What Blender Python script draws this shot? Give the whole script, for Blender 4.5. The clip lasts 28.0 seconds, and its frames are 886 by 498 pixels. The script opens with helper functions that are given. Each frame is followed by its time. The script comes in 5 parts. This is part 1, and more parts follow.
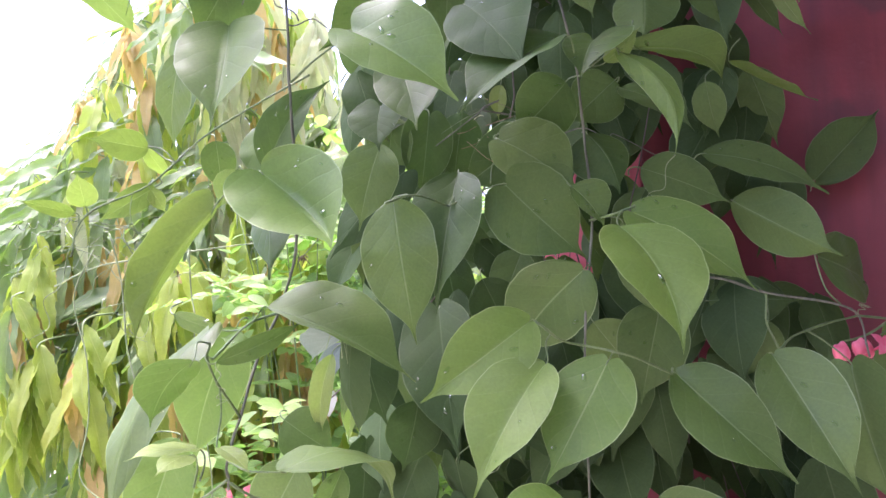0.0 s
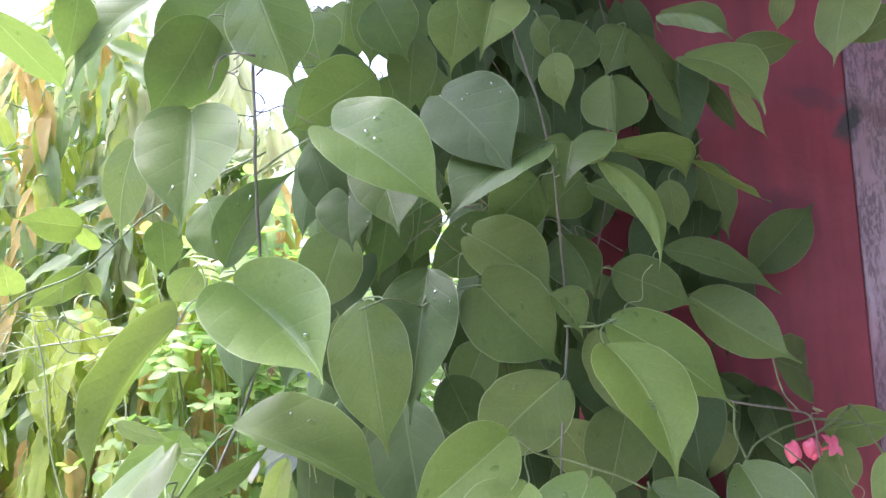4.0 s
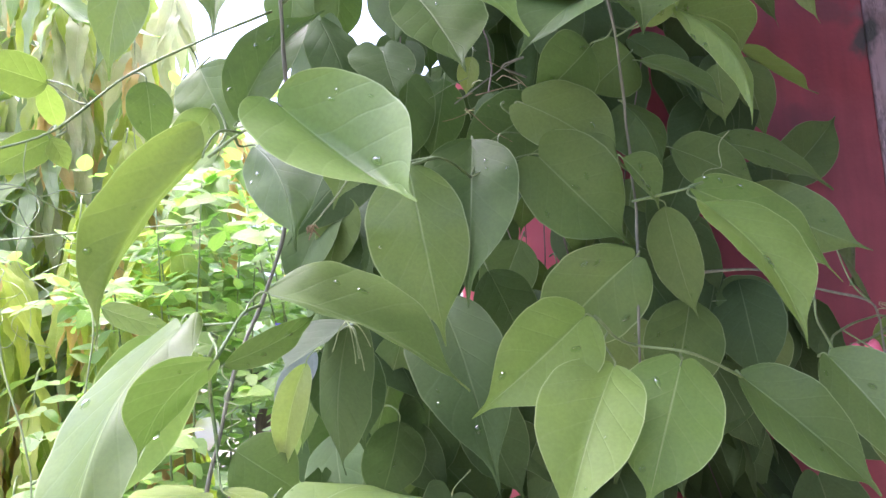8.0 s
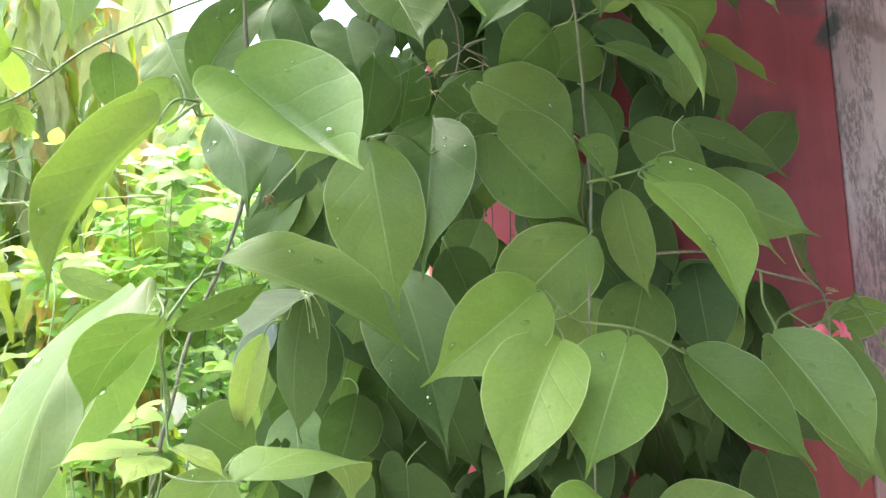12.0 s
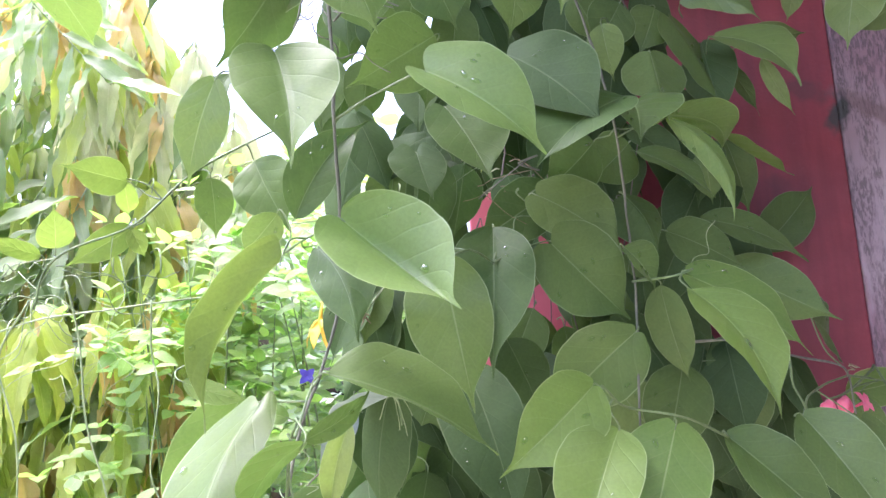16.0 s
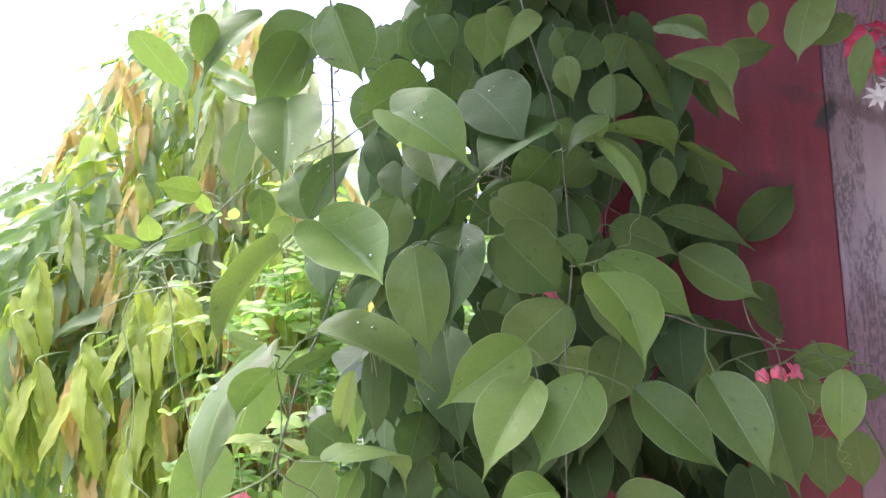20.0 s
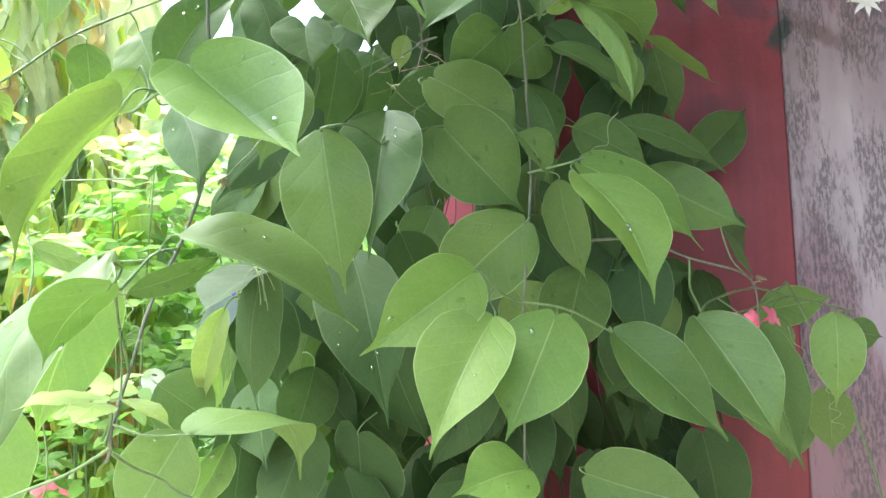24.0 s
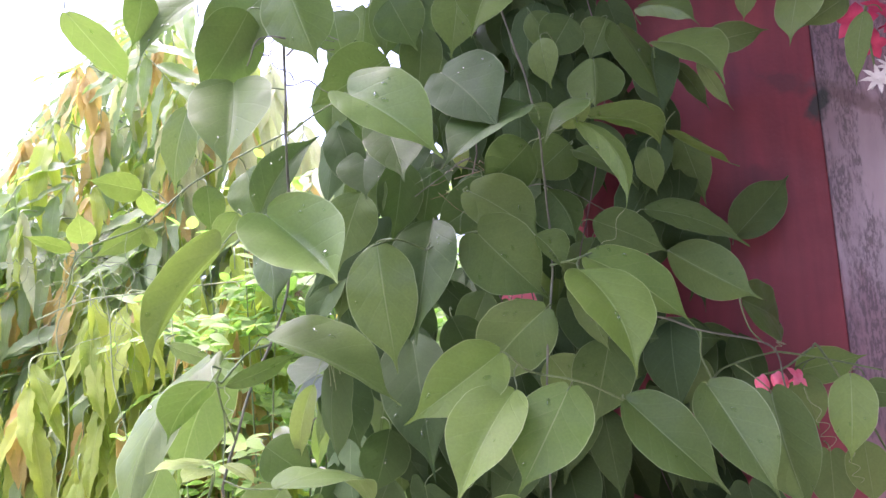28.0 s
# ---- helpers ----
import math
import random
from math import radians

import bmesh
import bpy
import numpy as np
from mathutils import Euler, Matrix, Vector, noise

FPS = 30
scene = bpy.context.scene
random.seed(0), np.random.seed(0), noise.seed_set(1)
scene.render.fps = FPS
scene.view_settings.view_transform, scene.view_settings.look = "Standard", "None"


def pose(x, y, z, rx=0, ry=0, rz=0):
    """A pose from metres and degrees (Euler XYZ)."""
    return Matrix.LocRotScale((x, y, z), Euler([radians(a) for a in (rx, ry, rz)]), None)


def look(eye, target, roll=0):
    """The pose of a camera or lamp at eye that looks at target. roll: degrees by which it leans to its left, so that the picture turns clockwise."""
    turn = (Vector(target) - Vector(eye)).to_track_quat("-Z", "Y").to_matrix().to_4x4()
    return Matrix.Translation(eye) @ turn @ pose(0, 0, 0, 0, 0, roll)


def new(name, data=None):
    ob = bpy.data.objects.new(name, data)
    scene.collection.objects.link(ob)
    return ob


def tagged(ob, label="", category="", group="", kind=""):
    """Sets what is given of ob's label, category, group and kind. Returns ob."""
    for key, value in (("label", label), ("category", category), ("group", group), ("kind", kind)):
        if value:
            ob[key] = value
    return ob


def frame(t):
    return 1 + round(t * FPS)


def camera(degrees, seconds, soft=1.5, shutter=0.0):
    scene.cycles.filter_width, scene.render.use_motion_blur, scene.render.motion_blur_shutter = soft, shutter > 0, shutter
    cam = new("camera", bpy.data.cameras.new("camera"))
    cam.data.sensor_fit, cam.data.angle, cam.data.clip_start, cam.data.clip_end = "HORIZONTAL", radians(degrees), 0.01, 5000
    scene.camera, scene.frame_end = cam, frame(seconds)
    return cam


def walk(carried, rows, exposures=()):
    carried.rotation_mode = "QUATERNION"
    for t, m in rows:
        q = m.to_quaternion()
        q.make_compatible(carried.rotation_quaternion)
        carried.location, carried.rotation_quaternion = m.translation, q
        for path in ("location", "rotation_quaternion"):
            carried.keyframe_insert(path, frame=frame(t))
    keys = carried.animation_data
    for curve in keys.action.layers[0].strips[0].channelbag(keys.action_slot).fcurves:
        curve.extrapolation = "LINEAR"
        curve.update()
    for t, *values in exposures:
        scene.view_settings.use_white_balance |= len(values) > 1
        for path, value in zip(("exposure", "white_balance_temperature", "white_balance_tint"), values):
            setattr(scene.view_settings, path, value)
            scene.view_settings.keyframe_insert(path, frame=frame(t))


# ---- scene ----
cam = camera(61.0, 28.0)
PATH = [
    (0, (0.0, 0.0, 1.35), (-0.203, 1.973, 1.605), -1.6),
    (0.5, (-0.011, 0.02, 1.34), (-0.167, 2.0, 1.577), -0.5),
    (1, (-0.003, 0.026, 1.353), (-0.143, 2.005, 1.608), -1.3),
    (1.5, (0.004, 0.019, 1.355), (-0.181, 1.996, 1.595), -1.7),
    (2, (0.0, 0.037, 1.347), (-0.118, 2.022, 1.558), -1.1),
    (2.5, (0.005, 0.022, 1.362), (-0.173, 2.001, 1.593), -2.9),
    (3, (0.008, -0.001, 1.406), (-0.282, 1.962, 1.655), -1.1),
    (3.5, (-0.013, 0.008, 1.443), (-0.145, 1.989, 1.689), -0.8),
    (5.5, (-0.226, 0.042, 1.357), (0.227, 1.954, 1.727), -4.6),
    (6, (-0.197, 0.111, 1.347), (0.099, 2.059, 1.688), -4.1),
    (6.5, (-0.162, 0.173, 1.352), (0.162, 2.115, 1.707), -2.9),
    (7, (-0.164, 0.164, 1.346), (0.188, 2.108, 1.656), -2.9),
    (7.5, (-0.168, 0.157, 1.345), (0.162, 2.105, 1.654), -2.5),
    (8, (-0.169, 0.133, 1.337), (0.165, 2.08, 1.651), -2.4),
    (8.5, (-0.169, 0.124, 1.335), (0.214, 2.067, 1.609), -1.8),
    (9, (-0.18, 0.104, 1.323), (0.182, 2.052, 1.589), -0.8),
    (9.5, (-0.179, 0.098, 1.322), (0.244, 2.034, 1.597), -0.7),
    (10, (-0.178, 0.105, 1.314), (0.228, 2.048, 1.56), -0.9),
    (10.5, (-0.186, 0.113, 1.32), (0.185, 2.059, 1.601), -0.5),
    (11, (-0.16, 0.122, 1.32), (0.229, 2.06, 1.618), -0.8),
    (11.5, (-0.155, 0.128, 1.321), (0.255, 2.063, 1.617), -1.4),
    (12, (-0.153, 0.12, 1.325), (0.225, 2.063, 1.609), -1.3),
    (12.5, (-0.159, 0.122, 1.327), (0.236, 2.064, 1.601), -1.8),
    (13, (-0.158, 0.116, 1.339), (0.241, 2.054, 1.635), -1.7),
    (13.5, (-0.164, 0.099, 1.338), (0.198, 2.04, 1.656), -1.2),
    (15.5, (-0.178, 0.09, 1.343), (0.217, 2.025, 1.659), -1.9),
    (16, (-0.209, 0.048, 1.37), (0.143, 1.983, 1.735), -2.5),
    (16.5, (-0.224, -0.022, 1.375), (0.093, 1.909, 1.792), -2.3),
    (17, (-0.223, -0.028, 1.349), (0.084, 1.916, 1.708), -2.1),
    (17.5, (-0.163, -0.048, 1.347), (0.04, 1.906, 1.72), 0.2),
    (18, (-0.11, -0.088, 1.331), (-0.112, 1.884, 1.663), 1.2),
    (18.5, (-0.088, -0.133, 1.332), (-0.176, 1.84, 1.652), 1.5),
    (19, (-0.066, -0.161, 1.335), (-0.155, 1.804, 1.697), 0.8),
    (19.5, (-0.065, -0.171, 1.343), (-0.168, 1.791, 1.718), -0.4),
    (20, (-0.053, -0.158, 1.34), (-0.108, 1.815, 1.668), -0.4),
    (20.5, (-0.037, -0.158, 1.323), (-0.106, 1.814, 1.648), -1.1),
    (22.5, (-0.076, -0.013, 1.319), (0.11, 1.957, 1.611), -0.4),
    (23, (-0.109, 0.05, 1.326), (0.164, 2.01, 1.618), -0.7),
    (23.5, (-0.093, 0.073, 1.316), (0.317, 2.006, 1.622), -1.8),
    (24, (-0.123, 0.071, 1.311), (0.261, 2.016, 1.576), -0.3),
    (24.5, (-0.096, 0.01, 1.339), (0.204, 1.946, 1.743), -0.9),
    (25, (-0.078, -0.067, 1.342), (0.007, 1.886, 1.765), -1.0),
    (25.5, (-0.058, -0.109, 1.347), (-0.051, 1.853, 1.739), -1.3),
    (26, (-0.061, -0.104, 1.337), (-0.069, 1.86, 1.713), -1.6),
    (26.5, (-0.068, -0.093, 1.333), (-0.083, 1.868, 1.726), -1.4),
    (27, (-0.067, -0.077, 1.336), (-0.106, 1.884, 1.727), -1.7),
    (27.5, (-0.056, -0.076, 1.333), (-0.065, 1.885, 1.728), -1.6),
    (28, (-0.043, -0.077, 1.333), (-0.044, 1.887, 1.71), -1.5),
]
EXPOSURES = [
    (0, 2.73, 5530, 38), (1, 2.84, 5350, 30), (2, 2.93, 5350, 29), (3, 2.91, 5400, 35), (6, 2.82, 5430, 36), (7, 2.92, 5760, 18), (8, 2.88, 5480, 34), (9, 3.00, 5860, 13), (10, 2.97, 5810, 8), (11, 3.00, 5960, 7), (13, 3.10, 6010, 5),
    (16, 2.99, 5430, 33), (17, 2.68, 5480, 38), (18, 2.77, 5480, 41), (19, 2.57, 5730, 26), (20, 2.62, 5630, 28), (23, 3.09, 5810, 14), (24, 3.19, 5610, 3), (25, 2.97, 5500, 40), (26, 2.73, 5580, 38), (27, 2.77, 5580, 37), (28, 2.73, 5580, 41),
]
walk(cam, [(t, look(eye, target, roll)) for t, eye, target, roll in PATH], EXPOSURES)

# ---- world and light: a bright overcast sky ----
SUN_UP, SUN_TURN = radians(78), radians(-70)
world = bpy.data.worlds.new("sky")
scene.world = world
world.use_nodes = True
wn, wl = world.node_tree.nodes, world.node_tree.links
sky = wn.new("ShaderNodeTexSky")
sky.sky_type, sky.sun_disc = "NISHITA", False
sky.sun_elevation, sky.sun_rotation = SUN_UP, SUN_TURN
sky.air_density, sky.dust_density, sky.ozone_density = 1.0, 9.0, 0.3
wl.new(sky.outputs[0], wn["Background"].inputs[0])
wn["Background"].inputs[1].default_value = 0.15
sun = new("sun", bpy.data.lights.new("sun", "SUN"))
sun.data.energy, sun.data.angle, sun.data.color = 0.8, radians(60), (1.0, 0.98, 0.95)
toward = Vector((math.sin(SUN_TURN) * math.cos(SUN_UP), math.cos(SUN_TURN) * math.cos(SUN_UP), math.sin(SUN_UP)))
sun.matrix_world = look(toward * 20, (0, 0, 0))


# ---- materials ----
def shader(name, rough=0.5, metal=0.0):
    m = bpy.data.materials.new(name)
    m.use_nodes = True
    n, l = m.node_tree.nodes, m.node_tree.links
    b = n["Principled BSDF"]
    b.inputs["Roughness"].default_value, b.inputs["Metallic"].default_value = rough, metal
    return m, n, l, b


def ramp(n, l, source, *stops):
    r = n.new("ShaderNodeValToRGB")
    while len(r.color_ramp.elements) < len(stops):
        r.color_ramp.elements.new(0.5)
    for e, (at, colour) in zip(r.color_ramp.elements, stops):
        e.position, e.color = at, (*colour, 1)
    l.new(source, r.inputs[0])
    return r.outputs[0]


def grey(v):
    return (v, v, v)


def calc(n, l, op, a, b=0.0):
    m = n.new("ShaderNodeMath")
    m.operation = op
    for k, v in enumerate((a, b)):
        if isinstance(v, (int, float)):
            m.inputs[k].default_value = v
        else:
            l.new(v, m.inputs[k])
    return m.outputs[0]


def blend(n, l, how, fac, a, b):
    m = n.new("ShaderNodeMix")
    m.data_type, m.blend_type = "RGBA", how
    for key, v in ((0, fac), (6, a), (7, b)):
        if isinstance(v, (int, float)):
            m.inputs[key].default_value = v
        elif isinstance(v, tuple):
            m.inputs[key].default_value = (*v, 1)
        else:
            l.new(v, m.inputs[key])
    return m.outputs[2]


def cloud(n, l, scale, detail=4.0, coord="Object", rough=0.55, stretch=None):
    tc, t = n.new("ShaderNodeTexCoord"), n.new("ShaderNodeTexNoise")
    t.inputs["Scale"].default_value, t.inputs["Detail"].default_value, t.inputs["Roughness"].default_value = scale, detail, rough
    if stretch:
        mp = n.new("ShaderNodeMapping")
        mp.inputs["Scale"].default_value = stretch
        l.new(tc.outputs[coord], mp.inputs[0])
        l.new(mp.outputs[0], t.inputs["Vector"])
    else:
        l.new(tc.outputs[coord], t.inputs["Vector"])
    return t.outputs[0]


def bump(n, l, b, height, strength, distance):
    k = n.new("ShaderNodeBump")
    k.inputs["Strength"].default_value, k.inputs["Distance"].default_value = strength, distance
    l.new(height, k.inputs["Height"])
    l.new(k.outputs[0], b.inputs["Normal"])
    return k.outputs[0]


def leaf_material(name, dark, light, vein, through_light, rough=0.38, ribs=6.0, sheer=0.35, island=False, gloss=0.4):
    """A blade with midrib and side veins drawn along its own length and width, grain, blotches, and light through it."""
    m, n, l, b = shader(name, rough)
    uv = n.new("ShaderNodeTexCoord").outputs["UV"]
    sep = n.new("ShaderNodeSeparateXYZ")
    l.new(uv, sep.inputs[0])
    across = calc(n, l, "ABSOLUTE", calc(n, l, "SUBTRACT", sep.outputs[0], 0.5))
    along = sep.outputs[1]
    if island:
        pick = n.new("ShaderNodeNewGeometry").outputs["Random Per Island"]
    else:
        pick = n.new("ShaderNodeObjectInfo").outputs["Random"]
    mottle = cloud(n, l, 38, 5)
    fine = cloud(n, l, 420, 3)
    mix = calc(n, l, "ADD", calc(n, l, "MULTIPLY", pick, 0.55), calc(n, l, "MULTIPLY", mottle, 0.45))
    base = ramp(n, l, mix, (0.2, dark), (0.8, light))
    base = blend(n, l, "MULTIPLY", 0.35, base, ramp(n, l, fine, (0.35, grey(0.72)), (0.65, grey(1.0))))
    # side veins leave the midrib and sweep towards the tip
    swing = calc(n, l, "SUBTRACT", calc(n, l, "MULTIPLY", along, ribs), calc(n, l, "MULTIPLY", calc(n, l, "POWER", across, 0.8), ribs * 0.5))
    swing = calc(n, l, "ADD", swing, calc(n, l, "MULTIPLY", cloud(n, l, 14, 1), 0.9))
    swing = calc(n, l, "ADD", swing, calc(n, l, "MULTIPLY", pick, 1.0))
    wave = calc(n, l, "ABSOLUTE", calc(n, l, "SUBTRACT", calc(n, l, "FRACT", swing), 0.5))
    side = ramp(n, l, wave, (0.0, grey(1)), (0.06, grey(0)))
    quilt = ramp(n, l, wave, (0.0, grey(0)), (0.3, grey(0.8)), (0.5, grey(1)))
    rib = ramp(n, l, across, (0.0, grey(1)), (0.015, grey(0)))
    base = blend(n, l, "MIX", calc(n, l, "MULTIPLY", side, 0.065), base, vein)
    base = blend(n, l, "MIX", calc(n, l, "MULTIPLY", rib, 0.5), base, vein)
    rim = ramp(n, l, across, (0.484, grey(0)), (0.495, grey(1)))
    base = blend(n, l, "MIX", calc(n, l, "MULTIPLY", rim, 0.7), base, vein)
    l.new(base, b.inputs["Base Color"])
    l.new(ramp(n, l, mottle, (0.3, grey(rough - 0.08)), (0.7, grey(rough + 0.12))), b.inputs["Roughness"])
    b.inputs["Specular IOR Level"].default_value = gloss
    relief = calc(n, l, "ADD", calc(n, l, "ADD", calc(n, l, "MULTIPLY", side, -0.16), calc(n, l, "MULTIPLY", rib, -0.5)), calc(n, l, "ADD", calc(n, l, "MULTIPLY", mottle, 0.9), calc(n, l, "MULTIPLY", quilt, 0.2)))
    normal = bump(n, l, b, relief, 0.5, 0.0012)
    tr, mx = n.new("ShaderNodeBsdfTranslucent"), n.new("ShaderNodeMixShader")
    l.new(blend(n, l, "MULTIPLY", 1.0, base, through_light), tr.inputs[0])
    l.new(normal, tr.inputs["Normal"])
    mx.inputs[0].default_value = sheer
    l.new(b.outputs[0], mx.inputs[1])
    l.new(tr.outputs[0], mx.inputs[2])
    l.new(mx.outputs[0], n["Material Output"].inputs[0])
    return m


MAT = {}
MAT["vine"] = leaf_material("vine_leaf", (0.095, 0.158, 0.038), (0.158, 0.232, 0.054), (0.30, 0.39, 0.18), (1.3, 1.6, 0.85), sheer=0.2, rough=0.43, gloss=0.36)
MAT["bright"] = leaf_material("fresh_vine_leaf", (0.136, 0.222, 0.047), (0.200, 0.295, 0.064), (0.38, 0.47, 0.20), (1.3, 1.55, 0.8), sheer=0.25, rough=0.45, gloss=0.28)
MAT["dark"] = leaf_material("old_vine_leaf", (0.075, 0.128, 0.037), (0.130, 0.196, 0.052), (0.22, 0.29, 0.14), (1.3, 1.6, 0.85), sheer=0.18, rough=0.46, gloss=0.16)
MAT["young"] = leaf_material("young_leaf", (0.150, 0.215, 0.050), (0.225, 0.300, 0.075), (0.38, 0.46, 0.20), (1.35, 1.55, 0.7), sheer=0.32, rough=0.5)
# darker copies of the vine leaf: the mass's inner shade put into the green
MAT["deep"] = leaf_material("shade_toned_vine_leaf", (0.044, 0.080, 0.027), (0.076, 0.124, 0.040), (0.15, 0.20, 0.10), (1.3, 1.6, 0.8), sheer=0.18, rough=0.62, gloss=0.12)
MAT["inner"] = leaf_material("shade_toned_inner_leaf", (0.044, 0.080, 0.027), (0.076, 0.124, 0.040), (0.15, 0.20, 0.10), (1.3, 1.6, 0.8), sheer=0.18, rough=0.62, gloss=0.12, island=True)
MAT["glossy"] = leaf_material("glossy_vine_leaf", (0.118, 0.196, 0.054), (0.176, 0.266, 0.076), (0.32, 0.41, 0.2), (1.3, 1.6, 0.75), sheer=0.3, rough=0.42, gloss=0.38)
MAT["silver"] = leaf_material("pale_leaf_underside", (0.150, 0.195, 0.165), (0.215, 0.260, 0.225), (0.36, 0.42, 0.34), (1.1, 1.2, 0.9), sheer=0.2, rough=0.4)
MAT["wet"] = leaf_material("rain_washed_leaf", (0.105, 0.160, 0.042), (0.155, 0.215, 0.058), (0.30, 0.39, 0.18), (1.4, 1.55, 0.7), sheer=0.3, rough=0.42, gloss=0.32)
MAT["ashoka"] = leaf_material("mast_tree_leaf", (0.165, 0.240, 0.090), (0.285, 0.370, 0.170), (0.33, 0.41, 0.23), (1.6, 1.9, 0.6), rough=0.42, ribs=14, sheer=0.45)
MAT["lime"] = leaf_material("lime_leaf", (0.225, 0.325, 0.050), (0.40, 0.475, 0.10), (0.58, 0.62, 0.24), (1.45, 1.5, 0.6), rough=0.35, ribs=14, sheer=0.5)
MAT["copper"] = leaf_material("copper_leaf", (0.42, 0.38, 0.10), (0.62, 0.47, 0.19), (0.62, 0.55, 0.30), (1.3, 1.15, 0.8), rough=0.35, ribs=14, sheer=0.5)
MAT["pale"] = leaf_material("pale_flush_leaf", (0.42, 0.49, 0.25), (0.68, 0.66, 0.46), (0.7, 0.7, 0.52), (1.2, 1.2, 0.9), rough=0.4, ribs=14, sheer=0.55)
MAT["shrub"] = leaf_material("shrub_leaf", (0.17, 0.275, 0.075), (0.32, 0.43, 0.155), (0.42, 0.52, 0.27), (1.15, 1.55, 0.55), ribs=5, sheer=0.5, island=True)
MAT["far"] = leaf_material("far_leaf", (0.15, 0.25, 0.12), (0.28, 0.38, 0.19), (0.32, 0.42, 0.2), (1.5, 1.7, 0.6), ribs=5, island=True)


def plain(name, stops, scale, rough, relief=0.3, depth=0.001, stretch=None, gloss=0.5):
    m, n, l, b = shader(name, rough)
    c = cloud(n, l, scale, 6, stretch=stretch)
    l.new(ramp(n, l, c, *stops), b.inputs["Base Color"])
    b.inputs["Specular IOR Level"].default_value = gloss
    bump(n, l, b, cloud(n, l, scale * 6, 4, stretch=stretch), relief, depth)
    return m


MAT["stem"] = plain("woody_stem", ((0.3, (0.09, 0.098, 0.062)), (0.7, (0.20, 0.212, 0.145))), 160, 0.75, 0.6, 0.0006, (1, 1, 0.25))
MAT["green_stem"] = plain("green_stem", ((0.3, (0.09, 0.15, 0.045)), (0.7, (0.17, 0.24, 0.08))), 120, 0.5)
MAT["wiry_stem"] = plain("wiry_stem", ((0.3, (0.17, 0.24, 0.09)), (0.7, (0.30, 0.37, 0.16))), 120, 0.5)
MAT["dry"] = plain("withered_petal", ((0.3, (0.15, 0.11, 0.055)), (0.7, (0.30, 0.23, 0.12))), 200, 0.8)
MAT["bark"] = plain("bark", ((0.3, (0.08, 0.06, 0.045)), (0.7, (0.2, 0.165, 0.13))), 30, 0.85, 0.7, 0.006, (1, 1, 0.3))
MAT["soil"] = plain("dark_earth", ((0.3, (0.10, 0.09, 0.06)), (0.7, (0.18, 0.165, 0.11))), 8, 0.95, 0.6, 0.02)
MAT["ground"] = plain("sandy_ground", ((0.3, (0.27, 0.25, 0.21)), (0.7, (0.38, 0.35, 0.30))), 6, 0.95, 0.6, 0.02)
MAT["concrete"] = plain("weathered_concrete", ((0.3, (0.10, 0.105, 0.10)), (0.7, (0.22, 0.22, 0.215))), 5, 0.9, 0.5, 0.004)
MAT["petal_red"] = plain("crimson_petal", ((0.3, (0.38, 0.014, 0.055)), (0.7, (0.58, 0.06, 0.12))), 60, 0.55)
MAT["petal_pink"] = plain("pink_bud", ((0.3, (0.75, 0.10, 0.18)), (0.7, (0.85, 0.25, 0.30))), 90, 0.45)
MAT["petal_white"] = plain("white_petal", ((0.3, (0.72, 0.70, 0.62)), (0.7, (0.85, 0.84, 0.78))), 60, 0.5)
MAT["petal_blue"] = plain("blue_petal", ((0.3, (0.06, 0.05, 0.35)), (0.7, (0.12, 0.10, 0.5))), 60, 0.5)
MAT["petal_yellow"] = plain("yellow_petal", ((0.3, (0.75, 0.50, 0.02)), (0.7, (0.85, 0.65, 0.05))), 60, 0.5)
MAT["iron"] = plain("black_iron", ((0.3, (0.015, 0.014, 0.013)), (0.7, (0.04, 0.035, 0.03))), 40, 0.6)

# water: clear beads that deepen the green under them, with a wet shine that grows towards the rim
wm, wmn, wml, wmb = shader("water", 0.01)
clear, shine, share, rim_of = wmn.new("ShaderNodeBsdfTransparent"), wmn.new("ShaderNodeBsdfGlossy"), wmn.new("ShaderNodeMixShader"), wmn.new("ShaderNodeLayerWeight")
clear.inputs["Color"].default_value = (0.80, 0.89, 0.68, 1)
shine.inputs["Roughness"].default_value = 0.04
rim_of.inputs["Blend"].default_value = 0.5
wml.new(ramp(wmn, wml, rim_of.outputs["Facing"], (0.08, grey(0.04)), (0.35, grey(0.30)), (0.9, grey(0.65))), share.inputs[0])
wml.new(clear.outputs[0], share.inputs[1])
wml.new(shine.outputs[0], share.inputs[2])
wml.new(share.outputs[0], wmn["Material Output"].inputs[0])
MAT["water"] = wm



